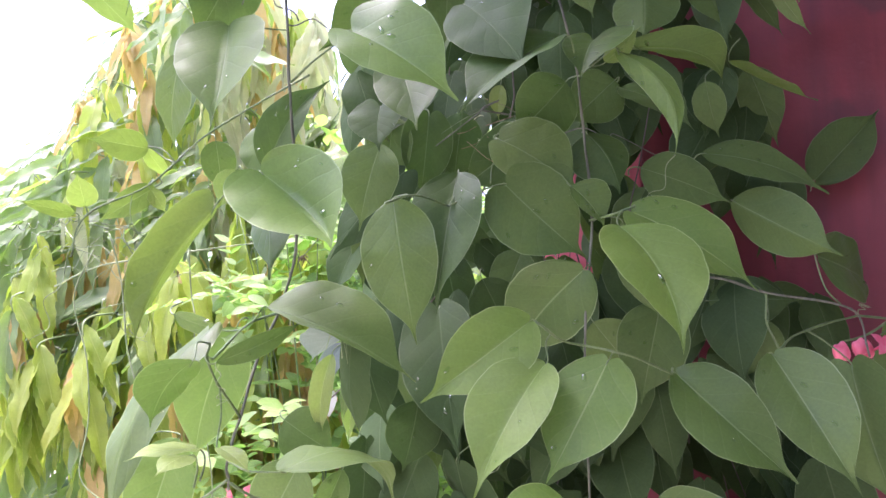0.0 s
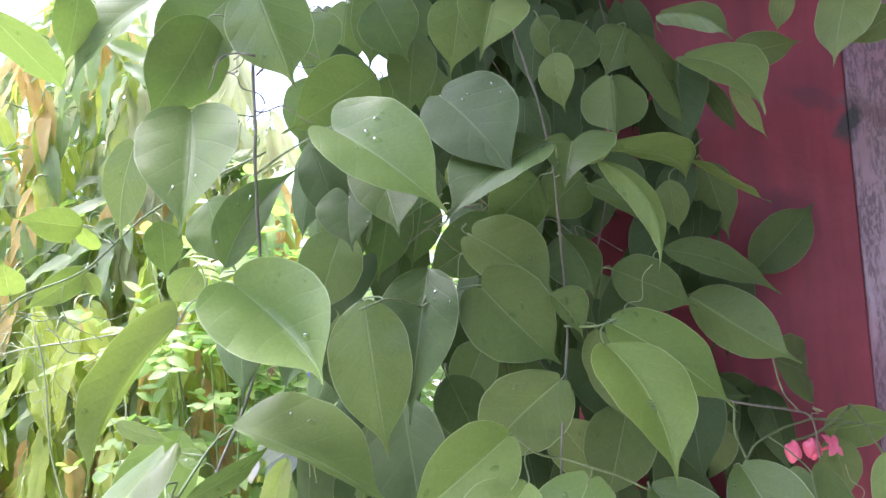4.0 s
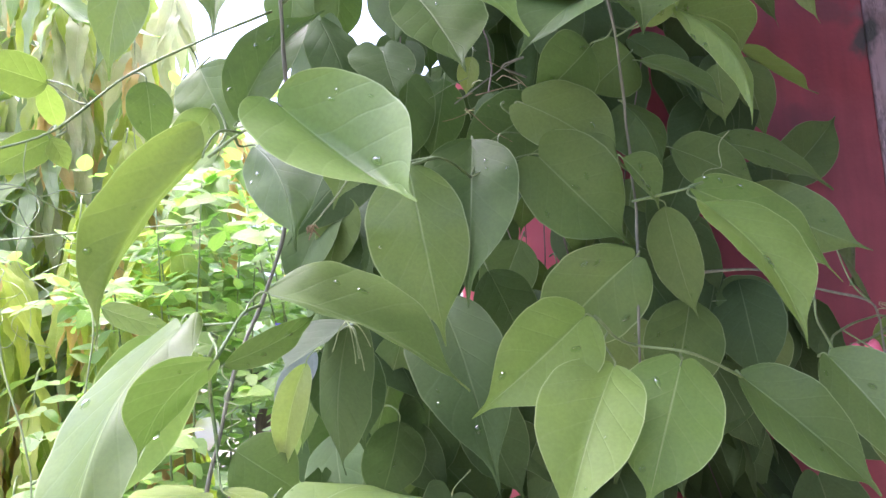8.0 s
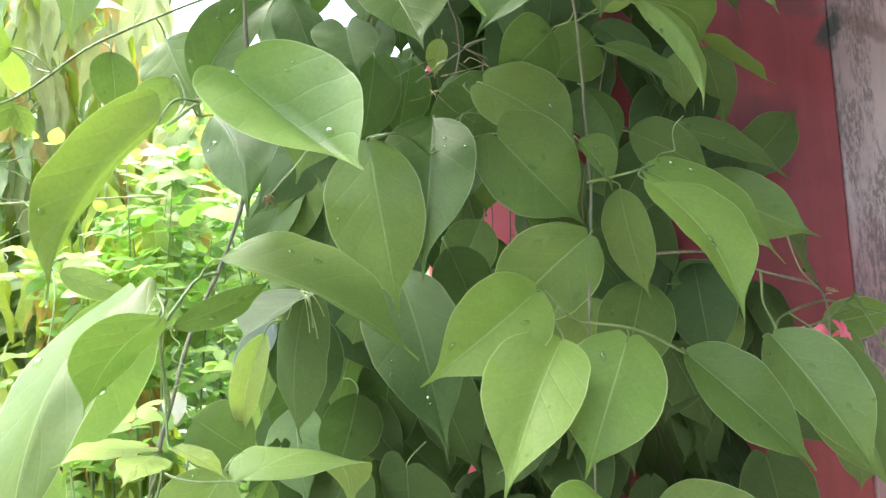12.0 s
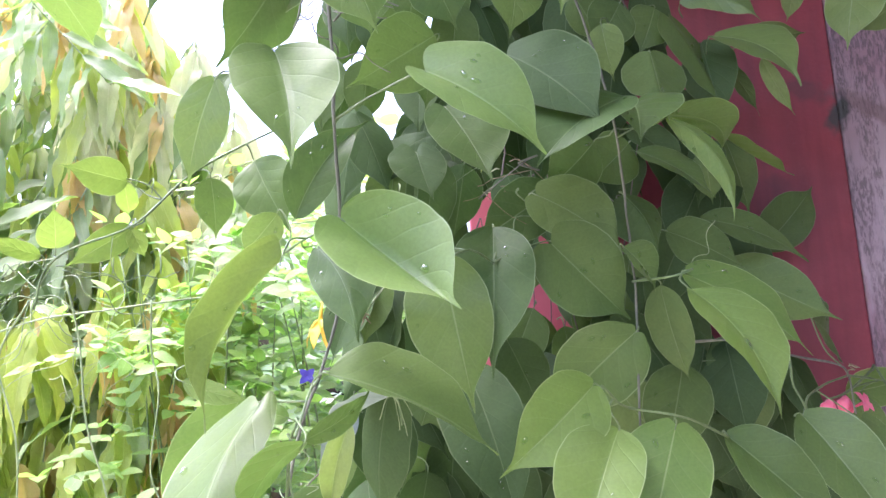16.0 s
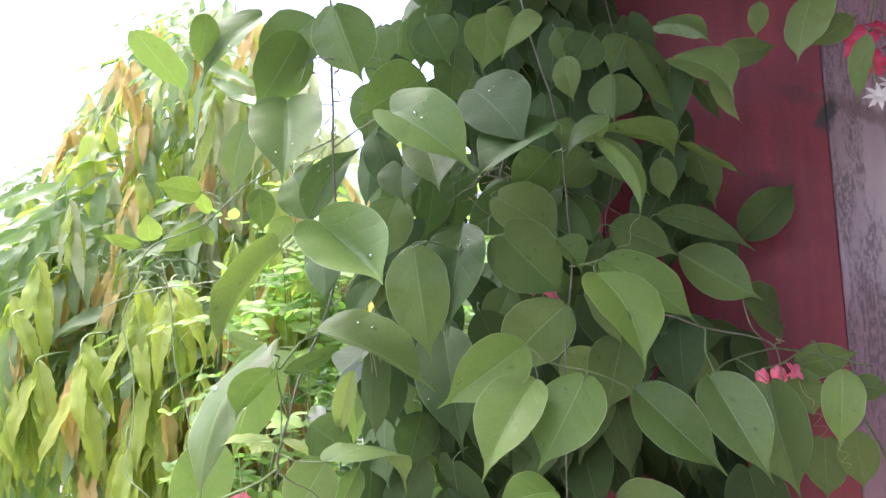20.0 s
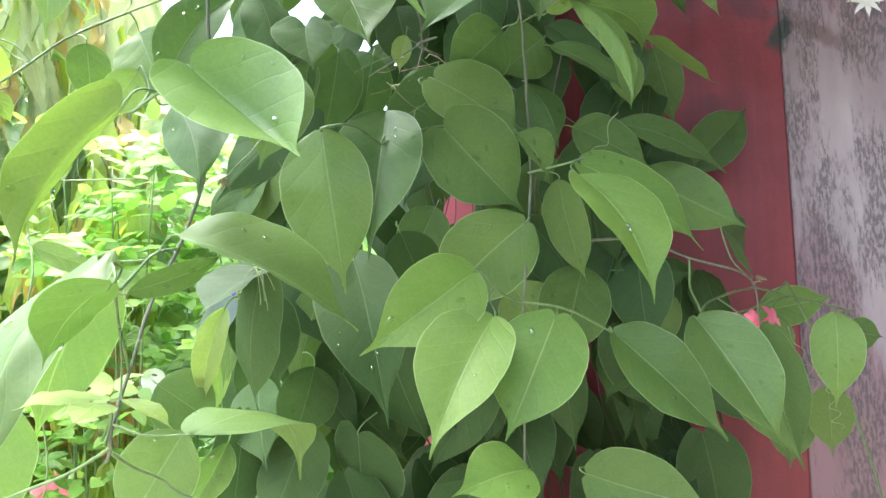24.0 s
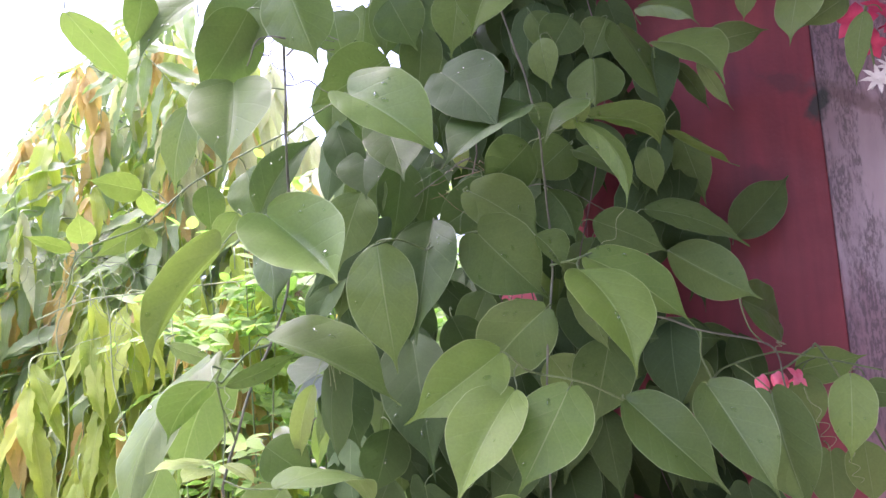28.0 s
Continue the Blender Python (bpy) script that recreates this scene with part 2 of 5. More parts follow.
def stain(n, l, b, col):
    """A soot mark at the seam, with a smear that runs along the post, over the colour col."""
    tc = n.new("ShaderNodeTexCoord")
    rag = n.new("ShaderNodeTexNoise")
    rag.inputs["Scale"].default_value, rag.inputs["Detail"].default_value = 60, 5
    l.new(tc.outputs["Object"], rag.inputs["Vector"])
    for at, size, tilt, deep, tone in (
        ((0.420, 0.0, 1.688), (15, 0, 62), 0.55, 0.75, (0.15, 0.10, 0.095)),
        ((0.345, 0.0, 1.722), (24, 0, 60), 0.5, 0.55, (0.07, 0.03, 0.03)),
        ((0.300, 0.0, 1.600), (60, 0, 50), 0.0, 0.35, (0.05, 0.03, 0.03)),
        ((0.381, 0.0, 1.686), (60, 0, 34), 0.25, 0.97, (0.035, 0.042, 0.035)),
    ):
        mp = n.new("ShaderNodeMapping")
        mp.vector_type = "TEXTURE"
        mp.inputs["Location"].default_value = at
        mp.inputs["Rotation"].default_value = (0, tilt, 0)
        mp.inputs["Scale"].default_value = (1 / size[0], 10.0, 1 / size[2])
        l.new(tc.outputs["Object"], mp.inputs[0])
        ln = n.new("ShaderNodeVectorMath")
        ln.operation = "LENGTH"
        l.new(mp.outputs[0], ln.inputs[0])
        d = calc(n, l, "ADD", ln.outputs["Value"], calc(n, l, "MULTIPLY", calc(n, l, "SUBTRACT", rag.outputs[0], 0.5), 1.6))
        col = blend(n, l, "MIX", ramp(n, l, d, (0.45, grey(deep)), (1.0, grey(0))), col, tone)
    l.new(col, b.inputs["Base Color"])
    return col


# red painted wall: patchy oil paint, damp streaks, soot
m, n, l, b = shader("red_wall_paint", 0.5)
patch = cloud(n, l, 7, 6)
streak = cloud(n, l, 9, 5, stretch=(3.0, 3.0, 0.25))
grit = cloud(n, l, 180, 4)
col = ramp(n, l, patch, (0.25, (0.165, 0.028, 0.035)), (0.55, (0.225, 0.038, 0.044)), (0.8, (0.29, 0.062, 0.065)))
col = blend(n, l, "MULTIPLY", 0.7, col, ramp(n, l, streak, (0.32, grey(0.55)), (0.6, grey(1.0))))
col = blend(n, l, "MIX", ramp(n, l, grit, (0.62, grey(0)), (0.75, grey(0.5))), col, (0.19, 0.05, 0.058))
col = stain(n, l, b, col)
l.new(ramp(n, l, streak, (0.3, grey(0.35)), (0.7, grey(0.6))), b.inputs["Roughness"])
bump(n, l, b, calc(n, l, "ADD", calc(n, l, "MULTIPLY", grit, 0.3), patch), 0.4, 0.004)
MAT["red_wall"] = m

# lighter pink puts the light on the wall's open end into its paint
MAT["lit_wall"] = plain("lit_wall_paint", ((0.3, (0.54, 0.095, 0.125)), (0.7, (0.66, 0.165, 0.19))), 9, 0.6, 0.3, 0.002)

# weathered post: smooth grey-white lime and a thin mauve wash, worn to dark pits in ragged patches
m, n, l, b = shader("weathered_post_paint", 0.7)
flake = cloud(n, l, 13, 7, rough=0.65, stretch=(2.0, 2.0, 0.42))
pits = cloud(n, l, 210, 4, rough=0.6, stretch=(1.5, 1.5, 0.42))
wash = cloud(n, l, 5, 5, stretch=(2.0, 2.0, 0.5))
lime = ramp(n, l, wash, (0.32, (0.225, 0.175, 0.185)), (0.5, (0.31, 0.26, 0.268)), (0.66, (0.46, 0.415, 0.415)))
mauve = ramp(n, l, wash, (0.3, (0.20, 0.115, 0.13)), (0.7, (0.30, 0.19, 0.205)))
worn = ramp(n, l, flake, (0.45, grey(0)), (0.53, grey(1)))
sep = n.new("ShaderNodeSeparateXYZ")
l.new(n.new("ShaderNodeTexCoord").outputs["Object"], sep.inputs[0])
# bare lime shows in a band, with a ragged edge above and below
fall = calc(n, l, "ADD", sep.outputs[2], calc(n, l, "MULTIPLY", calc(n, l, "SUBTRACT", sep.outputs[0], 0.40), 0.75))
off = calc(n, l, "ABSOLUTE", calc(n, l, "SUBTRACT", fall, 1.555))
lowness = calc(n, l, "ADD", calc(n, l, "MULTIPLY", calc(n, l, "SUBTRACT", off, 0.14), 4.0), calc(n, l, "MULTIPLY", calc(n, l, "SUBTRACT", wash, 0.5), 2.2))
lowness = calc(n, l, "ADD", lowness, calc(n, l, "MULTIPLY", calc(n, l, "SUBTRACT", flake, 0.5), 2.0))
lowness = calc(n, l, "SUBTRACT", lowness, calc(n, l, "MULTIPLY", calc(n, l, "SUBTRACT", sep.outputs[0], 0.45), 4.0))
col = blend(n, l, "MIX", ramp(n, l, lowness, (0.05, grey(0.25)), (0.35, grey(1.0))), lime, mauve)
specks = ramp(n, l, pits, (0.46, grey(0)), (0.55, grey(1)))
bare = calc(n, l, "MULTIPLY", worn, specks)
col = blend(n, l, "MIX", calc(n, l, "MULTIPLY", worn, 0.30), col, (0.24, 0.20, 0.20))
col = blend(n, l, "MIX", calc(n, l, "MULTIPLY", bare, 0.65), col, (0.085, 0.070, 0.072))
l.new(col, b.inputs["Base Color"])
col = stain(n, l, b, col)
bump(n, l, b, calc(n, l, "SUBTRACT", calc(n, l, "MULTIPLY", wash, 0.4), calc(n, l, "MULTIPLY", bare, 0.6)), 0.6, 0.003)
MAT["post"] = m


# ---- builders ----
def link(name, bm, material, parent=None, label="", smooth=True, at=None):
    me = bpy.data.meshes.new(name)
    bm.to_mesh(me)
    bm.free()
    if smooth:
        for p in me.polygons:
            p.use_smooth = True
    me.materials.append(MAT[material])
    ob = new(name, me)
    if at is not None:
        ob.matrix_basis = at
    if parent is not None:
        ob.parent = parent
    if label:
        ob["label"] = label
    return ob


def part(name, bm, material, parent, label="", smooth=True, at=None):
    return link(name, bm, material, parent, label, smooth, at)


def thing(name, at, label, category, group="", kind=""):
    ob = new(name)
    ob.empty_display_size = 0.05
    ob.matrix_basis = Matrix.Translation(at)
    return tagged(ob, label, category, group, kind)


def box(bm, lo, hi, bevel=0.0):
    made = bmesh.ops.create_cube(bm, size=1.0)["verts"]
    for v in made:
        v.co = Vector([a + (c + 0.5) * (b_ - a) for a, b_, c in zip(lo, hi, v.co)])
    if bevel:
        edges = list({e for v in made for e in v.link_edges})
        bmesh.ops.bevel(bm, geom=edges, offset=bevel, segments=2, affect="EDGES", profile=0.5)


def tube(bm, points, radii, sides=7):
    """A round rod along points; radii: one number or one a point."""
    pts = [Vector(p) for p in points]
    if isinstance(radii, (int, float)):
        radii = [radii] * len(pts)
    rings, side = [], None
    for k, p in enumerate(pts):
        d = (pts[min(k + 1, len(pts) - 1)] - pts[max(k - 1, 0)]).normalized()
        if side is None:
            side = d.orthogonal().normalized()
        side = (side - d * side.dot(d)).normalized()
        up = d.cross(side)
        rings.append([bm.verts.new(p + radii[k] * (math.cos(a) * side + math.sin(a) * up)) for a in [2 * math.pi * j / sides for j in range(sides)]])
    for r0, r1 in zip(rings, rings[1:]):
        for j in range(sides):
            bm.faces.new((r0[j], r0[(j + 1) % sides], r1[(j + 1) % sides], r1[j]))
    bm.faces.new(rings[0][::-1])
    bm.faces.new(rings[-1])


def smooth_line(points, steps=6):
    """Catmull-Rom through the points."""
    p = [Vector(q) for q in points]
    p = [2 * p[0] - p[1]] + p + [2 * p[-1] - p[-2]]
    out = []
    for a, b_, c, d in zip(p, p[1:], p[2:], p[3:]):
        for k in range(steps):
            t = k / steps
            out.append(0.5 * (2 * b_ + (c - a) * t + (2 * a - 5 * b_ + 4 * c - d) * t * t + (3 * b_ - a - 3 * c + d) * t ** 3))
    return out + [p[-2]]


OVATE = ((0, 0.05), (0.015, 0.24), (0.05, 0.47), (0.1, 0.68), (0.17, 0.86), (0.26, 0.97), (0.36, 1.0), (0.47, 0.97), (0.57, 0.87), (0.66, 0.70), (0.74, 0.48), (0.8, 0.29), (0.845, 0.155), (0.88, 0.085), (0.92, 0.05), (0.96, 0.032), (1, 0.01))
HEART = ((0, 0.60), (0.04, 0.72), (0.1, 0.86), (0.2, 0.97), (0.3, 1.0), (0.42, 0.97), (0.54, 0.88), (0.65, 0.70), (0.74, 0.48), (0.8, 0.29), (0.845, 0.155), (0.88, 0.085), (0.92, 0.05), (0.96, 0.032), (1, 0.01))
LANCE = ((0, 0.15), (0.06, 0.55), (0.15, 0.85), (0.3, 1.0), (0.5, 0.95), (0.7, 0.72), (0.85, 0.4), (0.94, 0.15), (1, 0.02))


def outline(shape, s):
    """Half width at s of the blade's length, a smooth line through the shape's points."""
    for i in range(len(shape) - 1):
        (s0, w0), (s1, w1) = shape[i], shape[i + 1]
        if s <= s1:
            step, k = s1 - s0, (s - s0) / (s1 - s0)
            back, ahead = shape[max(0, i - 1)], shape[min(len(shape) - 1, i + 2)]
            m0, m1 = (w1 - back[1]) / (s1 - back[0]) * step, (ahead[1] - w0) / (ahead[0] - s0) * step
            return max(0.005, w0 + k * m0 + k * k * (3 * (w1 - w0) - 2 * m0 - m1) + k ** 3 * (m0 + m1 - 2 * (w1 - w0)))
    return shape[-1][1]


def blade(bm, length, width, fold=8, bow=0.06, heart=0.0, shape=OVATE, wavy=0.02, seed=0, rows=16, cols=4, m=None, hook=0.0, skew=0.0, curve=0.0, notch=0.0):
    """A leaf blade from the origin along +y, its face to +z: folded along the midrib, bowed along its length, with uneven edges."""
    uv = bm.loops.layers.uv.verify()
    rise, grid, coords = math.tan(radians(fold)), [], {}
    for r in range(rows + 1):
        s = r / rows
        s = s ** 1.25 if r else 0.0
        lobed = min(1.0, heart / 0.5)
        half = 0.5 * width * ((1 - lobed) * outline(shape, s) + lobed * outline(HEART, s)) * (1 + 0.007 * math.sin(s * 29 + seed * 3) + 0.004 * math.sin(s * 53 + seed) + notch * math.sin(s * 46 + seed))
        line = []
        for c in range(-cols, cols + 1):
            v = c / cols
            x = half * v * (1 + skew * v / max(abs(v), 0.01))
            ripple = wavy * length * abs(v) ** 1.5 * (math.sin(s * 11 + seed * 1.7 + (2.1 if v > 0 else 0)) + 0.6 * math.sin(s * 23 + seed))
            y = s * length - heart * 0.20 * length * max(0, 1 - s * 2.6) ** 2 * math.sin(math.pi * 0.80 * abs(v) ** 0.9)
            z = rise * abs(x) - 0.35 * rise * x * x / (0.5 * width) + bow * length * (4 * s * (1 - s)) - hook * length * max(0, s - 0.6) ** 2 * 4 + ripple
            z += 0.009 * length * math.sin(s * 16 + abs(v) * 2 + seed) * (1 - abs(v)) * abs(v) * 2
            x += curve * length * 4 * s * (1 - s)
            p = Vector((x, y, z))
            vert = bm.verts.new(m @ p if m else p)
            coords[vert] = (0.5 + 0.5 * v, s)
            line.append(vert)
        grid.append(line)
    for a, b_ in zip(grid, grid[1:]):
        for k in range(2 * cols):
            f = bm.faces.new((a[k], a[k + 1], b_[k + 1], b_[k]))
            f.smooth = True
            for loop in f.loops:
                loop[uv].uv = coords[loop.vert]


def frame_of(base, along, face):
    """The pose of a blade: origin at base, +y along, +z as near to face as it can."""
    y = Vector(along).normalized()
    z = Vector(face)
    z = (z - y * z.dot(y)).normalized()
    x = y.cross(z)
    return Matrix(((x.x, y.x, z.x, base[0]), (x.y, y.y, z.y, base[1]), (x.z, y.z, z.z, base[2]), (0, 0, 0, 1)))


drop_meshes = []
for k in range(4):
    bm = bmesh.new()
    bmesh.ops.create_uvsphere(bm, u_segments=12, v_segments=8, radius=1.0)
    for v in bm.verts:
        v.co.y *= 1.25 + 0.3 * (k % 3) + 0.18 * v.co.x
        v.co.x *= 0.9 + 0.12 * k
        v.co.z *= 0.95
    bmesh.ops.delete(bm, geom=[v for v in bm.verts if v.co.z < -0.12], context="VERTS")
    me = bpy.data.meshes.new("water_droplet")
    bm.to_mesh(me)
    bm.free()
    for p in me.polygons:
        p.use_smooth = True
    me.materials.append(MAT["water"])
    drop_meshes.append(me)

vine = thing("climbing_vine", (0.05, 0.95, 0.0), "dense climbing vine with wet heart-shaped leaves hanging before a wall", "vine")
VINE_AT = Matrix.Translation((-0.05, -0.95, 0.0))
count = 0


def leaf(base, tip, width, face, fold=8, bow=0.06, kind="vine", heart=0.0, drops=0, stalk=True, skew=0.0, curve=0.0, beads=()):
    """One leaf of the vine with its stalk and the rain on it: drops, so many at chance places; beads, each across, along and its half width in mm."""
    global count
    count += 1
    rnd = random.Random(count * 7 + 3)
    along = Vector(tip) - Vector(base)
    length = along.length
    at = VINE_AT @ frame_of(base, along, face)
    bm = bmesh.new()
    blade(bm, length, width * 1.05, fold, bow, heart, wavy=0.009, seed=count * 1.3, rows=32, cols=7, skew=skew, curve=curve)
    bm.normal_update()
    spots = []
    for k in range(drops):
        f = rnd.choice([q for q in bm.faces if abs(q.calc_center_median().x) < 0.36 * width and 0.1 < q.calc_center_median().y / length < 0.78])
        spots.append((f.calc_center_median().copy(), f.normal.copy(), 0.0011 + 0.0018 * rnd.random() ** 1.5))
    bm.faces.ensure_lookup_table()
    for across, at_s, mm in beads:
        row = min(31, max(0, int(32 * at_s ** 0.8)))
        f = bm.faces[row * 14 + min(13, max(0, int((across + 1) * 7)))]
        spots.append((f.calc_center_median().copy(), f.normal.copy(), mm * 0.001))
    ob = part("leaf", bm, kind, vine, {"young": "yellow-green young leaf", "silver": "pale silvery leaf underside"}.get(kind, ""), at=at)
    if stalk:
        bm = bmesh.new()
        bend = rnd.uniform(-0.006, 0.006)
        spot = min(STEM_SPOTS, key=lambda q: (q - Vector(base)).length)
        if (spot - Vector(base)).length < 0.055:
            end = frame_of(base, along, face).inverted() @ spot
            path = [(0, 0.004, 0.0003), (0, -0.004, -0.001), tuple(end * 0.55 + Vector((bend, -0.004, -0.004))), tuple(end)]
        else:
            path = [(0, 0.004, 0.0003), (0, -0.003, -0.001), (bend * 0.4, -0.007, -0.006), (bend, -0.008, -0.014), (bend, -0.005, -0.024)]
        path = smooth_line(path, 5)
        tube(bm, path, [0.0005 + 0.0003 * k / len(path) for k in range(len(path))], 6)
        part("petiole", bm, "green_stem", ob)
    for p, nrm, r in spots:
        d = new("water_droplet", rnd.choice(drop_meshes))
        nrm = nrm if nrm.z > 0 else -nrm
        d.parent = ob
        d.visible_shadow = False
        d.matrix_basis = frame_of(p, (rnd.uniform(-0.6, 0.6), 1, 0), nrm) @ Matrix.Diagonal((r * 0.62, r * 0.8, r * 0.8, 1))
    return ob


# ---- ground, wall and post ----
bm = bmesh.new()
for x0, x1, y0, y1 in ((-400, 400, -400, 400),):
    verts = [bm.verts.new((x0 + (x1 - x0) * i / 24, y0 + (y1 - y0) * j / 24, 0)) for j in range(25) for i in range(25)]
    for j in range(24):
        for i in range(24):
            bm.faces.new((verts[j * 25 + i], verts[j * 25 + i + 1], verts[j * 25 + i + 26], verts[j * 25 + i + 25]))
tagged(link("ground", bm, "soil"), "dark earth under the plants", "ground", kind="structure")

# unseen floor, kept pale so that it bounces light onto the lower leaves
bm = bmesh.new()
box(bm, (-2.4, -1.70, -0.1), (1.05, 0.92, 0.02), 0.01)
tagged(link("pavement", bm, "ground", smooth=False), "unseen pale floor added before the wall to bounce light upwards", "pavement", kind="structure")
WALL = Matrix(((0.944, 0.331, 0, 0.085), (-0.331, 0.944, 0, 0.967), (0, 0, 1, 0), (0, 0, 0, 1)))
bm = bmesh.new()
box(bm, (0.075, 0.0, 0.0), (0.3815, 0.24, 2.258), 0.002)
wall = tagged(link("wall_north", bm, "red_wall", smooth=False, at=WALL), "dark red painted plaster wall with damp streaks", "wall", kind="structure")
bm = bmesh.new()
box(bm, (-0.09, 0.0, 0.0), (0.0745, 0.24, 2.258), 0.003)
tagged(link("wall_end", bm, "lit_wall", smooth=False, at=WALL), "end of the painted wall, its lighter pink standing for light on it", "wall", kind="structure")
bm = bmesh.new()
box(bm, (0.3815, -0.003, 0.0), (0.530, 0.24, 2.258), 0.003)
post = tagged(link("wall_post", bm, "post", smooth=False, at=WALL), "weathered post with flaking mauve and grey-white paint", "post", kind="structure")
bm = bmesh.new()
box(bm, (0.532, 0.03, 0.0), (2.6, 0.24, 2.258), 0.006)
tagged(link("wall_east", bm, "red_wall", smooth=False, at=WALL), "dark red painted plaster wall beyond the post", "wall", kind="structure")
# an unseen slab, added to keep sky light off the wall and vine
bm = bmesh.new()
box(bm, (-0.30, -0.95, 2.26), (2.6, 0.24, 2.36), 0.01)
tagged(link("roof_eave", bm, "concrete", smooth=False, at=WALL), "unseen grey concrete slab added over the wall to cut light from above", "eave", kind="structure")
# added out of view: blocks the sky on the right to dim that side
bm = bmesh.new()
box(bm, (1.05, -2.6, 0.0), (1.25, 0.60, 2.9), 0.01)
tagged(link("wall_side", bm, "concrete", smooth=False), "unseen grey concrete wall added at the right to block sky light", "wall", kind="structure")
# a made-up wall behind the camera that cuts the frontal sky light
bm = bmesh.new()
box(bm, (-1.3, -1.9, 0.0), (1.04, -1.7, 2.9), 0.01)
tagged(link("wall_south", bm, "concrete", smooth=False), "unseen grey concrete wall added behind the camera to cut frontal light", "wall", kind="structure")
# a black box for the dark object beyond the post; its bolt is invented
latch = thing("dark_box", WALL @ Vector((0.57, 0.03, 1.285)), "small black box standing in for a dark object beside the post", "latch")
latch.matrix_basis = Matrix.Translation(WALL @ Vector((0.57, 0.03, 1.285))) @ WALL.to_3x3().to_4x4()
bm = bmesh.new()
box(bm, (-0.034, -0.035, 0.0), (0.06, 0.0, 0.11), 0.004)
part("case", bm, "iron", latch, smooth=False)
bm = bmesh.new()
tube(bm, [(-0.03, -0.045, 0.055), (0.05, -0.045, 0.055)], 0.006, 10)
part("bolt", bm, "iron", latch)

# ---- the climbing vine: stems ----
STEM_SPOTS = []


def stem(points, radius, material="stem", name="stem", steps=6, thin=0.8):
    line = smooth_line(points, steps)
    if name in ("stem", "side_shoot"):
        STEM_SPOTS.extend(line)
    bm = bmesh.new()
    tube(bm, [Vector(p) + Vector((0.0003 * math.sin(k * 1.1), 0.0003 * math.cos(k * 1.3), 0)) for k, p in enumerate(line)],
         [radius * (1 - (1 - thin) * k / len(line)) * (1 + 0.12 * math.sin(k * 0.9)) for k in range(len(line))], 8)
    return part(name, bm, material, vine, at=VINE_AT)


stem([(0.0, 0.66, 1.95), (0.012, 0.64, 1.78), (0.029, 0.63, 1.690), (0.043, 0.634, 1.647), (0.055, 0.637, 1.587), (0.058, 0.637, 1.536), (0.061, 0.641, 1.489), (0.061, 0.638, 1.443), (0.054, 0.628, 1.392), (0.049, 0.625, 1.342), (0.047, 0.622, 1.249), (0.05, 0.63, 1.0)], 0.0012)
stem([(-0.20, 0.62, 1.95), (-0.194, 0.60, 1.72), (-0.189, 0.595, 1.62), (-0.189, 0.600, 1.57), (-0.186, 0.603, 1.513), (-0.188, 0.612, 1.432), (-0.203, 0.612, 1.381), (-0.216, 0.603, 1.347), (-0.226, 0.588, 1.298), (-0.232, 0.578, 1.266), (-0.235, 0.588, 1.248), (-0.239, 0.597, 1.241)], 0.0014)
stem([(-0.233, 0.584, 1.252), (-0.262, 0.603, 1.234), (-0.309, 0.635, 1.214), (-0.36, 0.67, 1.19), (-0.40, 0.72, 1.10), (-0.41, 0.74, 0.9)], 0.0011, "green_stem")
stem([(-0.235, 0.588, 1.248), (-0.222, 0.60, 1.236), (-0.209, 0.610, 1.228), (-0.193, 0.613, 1.216), (-0.15, 0.62, 1.19), (-0.12, 0.64, 1.10)], 0.0012, "green_stem")
stem([(0.10, 0.66, 1.40), (0.158, 0.643, 1.4), (0.201, 0.646, 1.386), (0.255, 0.66, 1.377), (0.290, 0.69, 1.366), (0.30, 0.70, 1.33)], 0.0011)
stem([(-0.20, 0.70, 1.62), (-0.262, 0.70, 1.589), (-0.309, 0.69, 1.556), (-0.345, 0.665, 1.509), (-0.397, 0.647, 1.479), (-0.41, 0.645, 1.44)], 0.0011, "green_stem")
# leaf-bearing side shoots
for pts in (
    [(-0.226, 0.588, 1.298), (-0.222, 0.53, 1.33), (-0.220, 0.51, 1.346), (-0.216, 0.505, 1.356)],
    [(-0.203, 0.612, 1.381), (-0.21, 0.56, 1.37), (-0.218, 0.515, 1.345)],
    [(-0.189, 0.600, 1.575), (-0.16, 0.585, 1.59), (-0.126, 0.570, 1.604)],
    [(-0.23, 0.575, 1.465), (-0.21, 0.56, 1.475), (-0.19, 0.540, 1.480)],
    [(0.010, 0.602, 1.367), (0.03, 0.615, 1.352), (0.049, 0.625, 1.347), (0.069, 0.603, 1.342), (0.09, 0.606, 1.335), (0.114, 0.609, 1.323)],
    [(0.060, 0.640, 1.452), (0.075, 0.60, 1.450), (0.092, 0.595, 1.455)],
    [(-0.06, 0.64, 1.47), (-0.085, 0.61, 1.475), (-0.107, 0.592, 1.466)],
    [(0.20, 0.635, 1.335), (0.225, 0.66, 1.35), (0.26, 0.68, 1.36), (0.290, 0.69, 1.366)],
    [(0.201, 0.646, 1.386), (0.198, 0.64, 1.36), (0.205, 0.635, 1.338)],
    [(0.29, 0.69, 1.366), (0.34, 0.71, 1.36), (0.40, 0.70, 1.345)],
):
    stem(pts, 0.0010, "green_stem", "side_shoot", 5, 0.9)


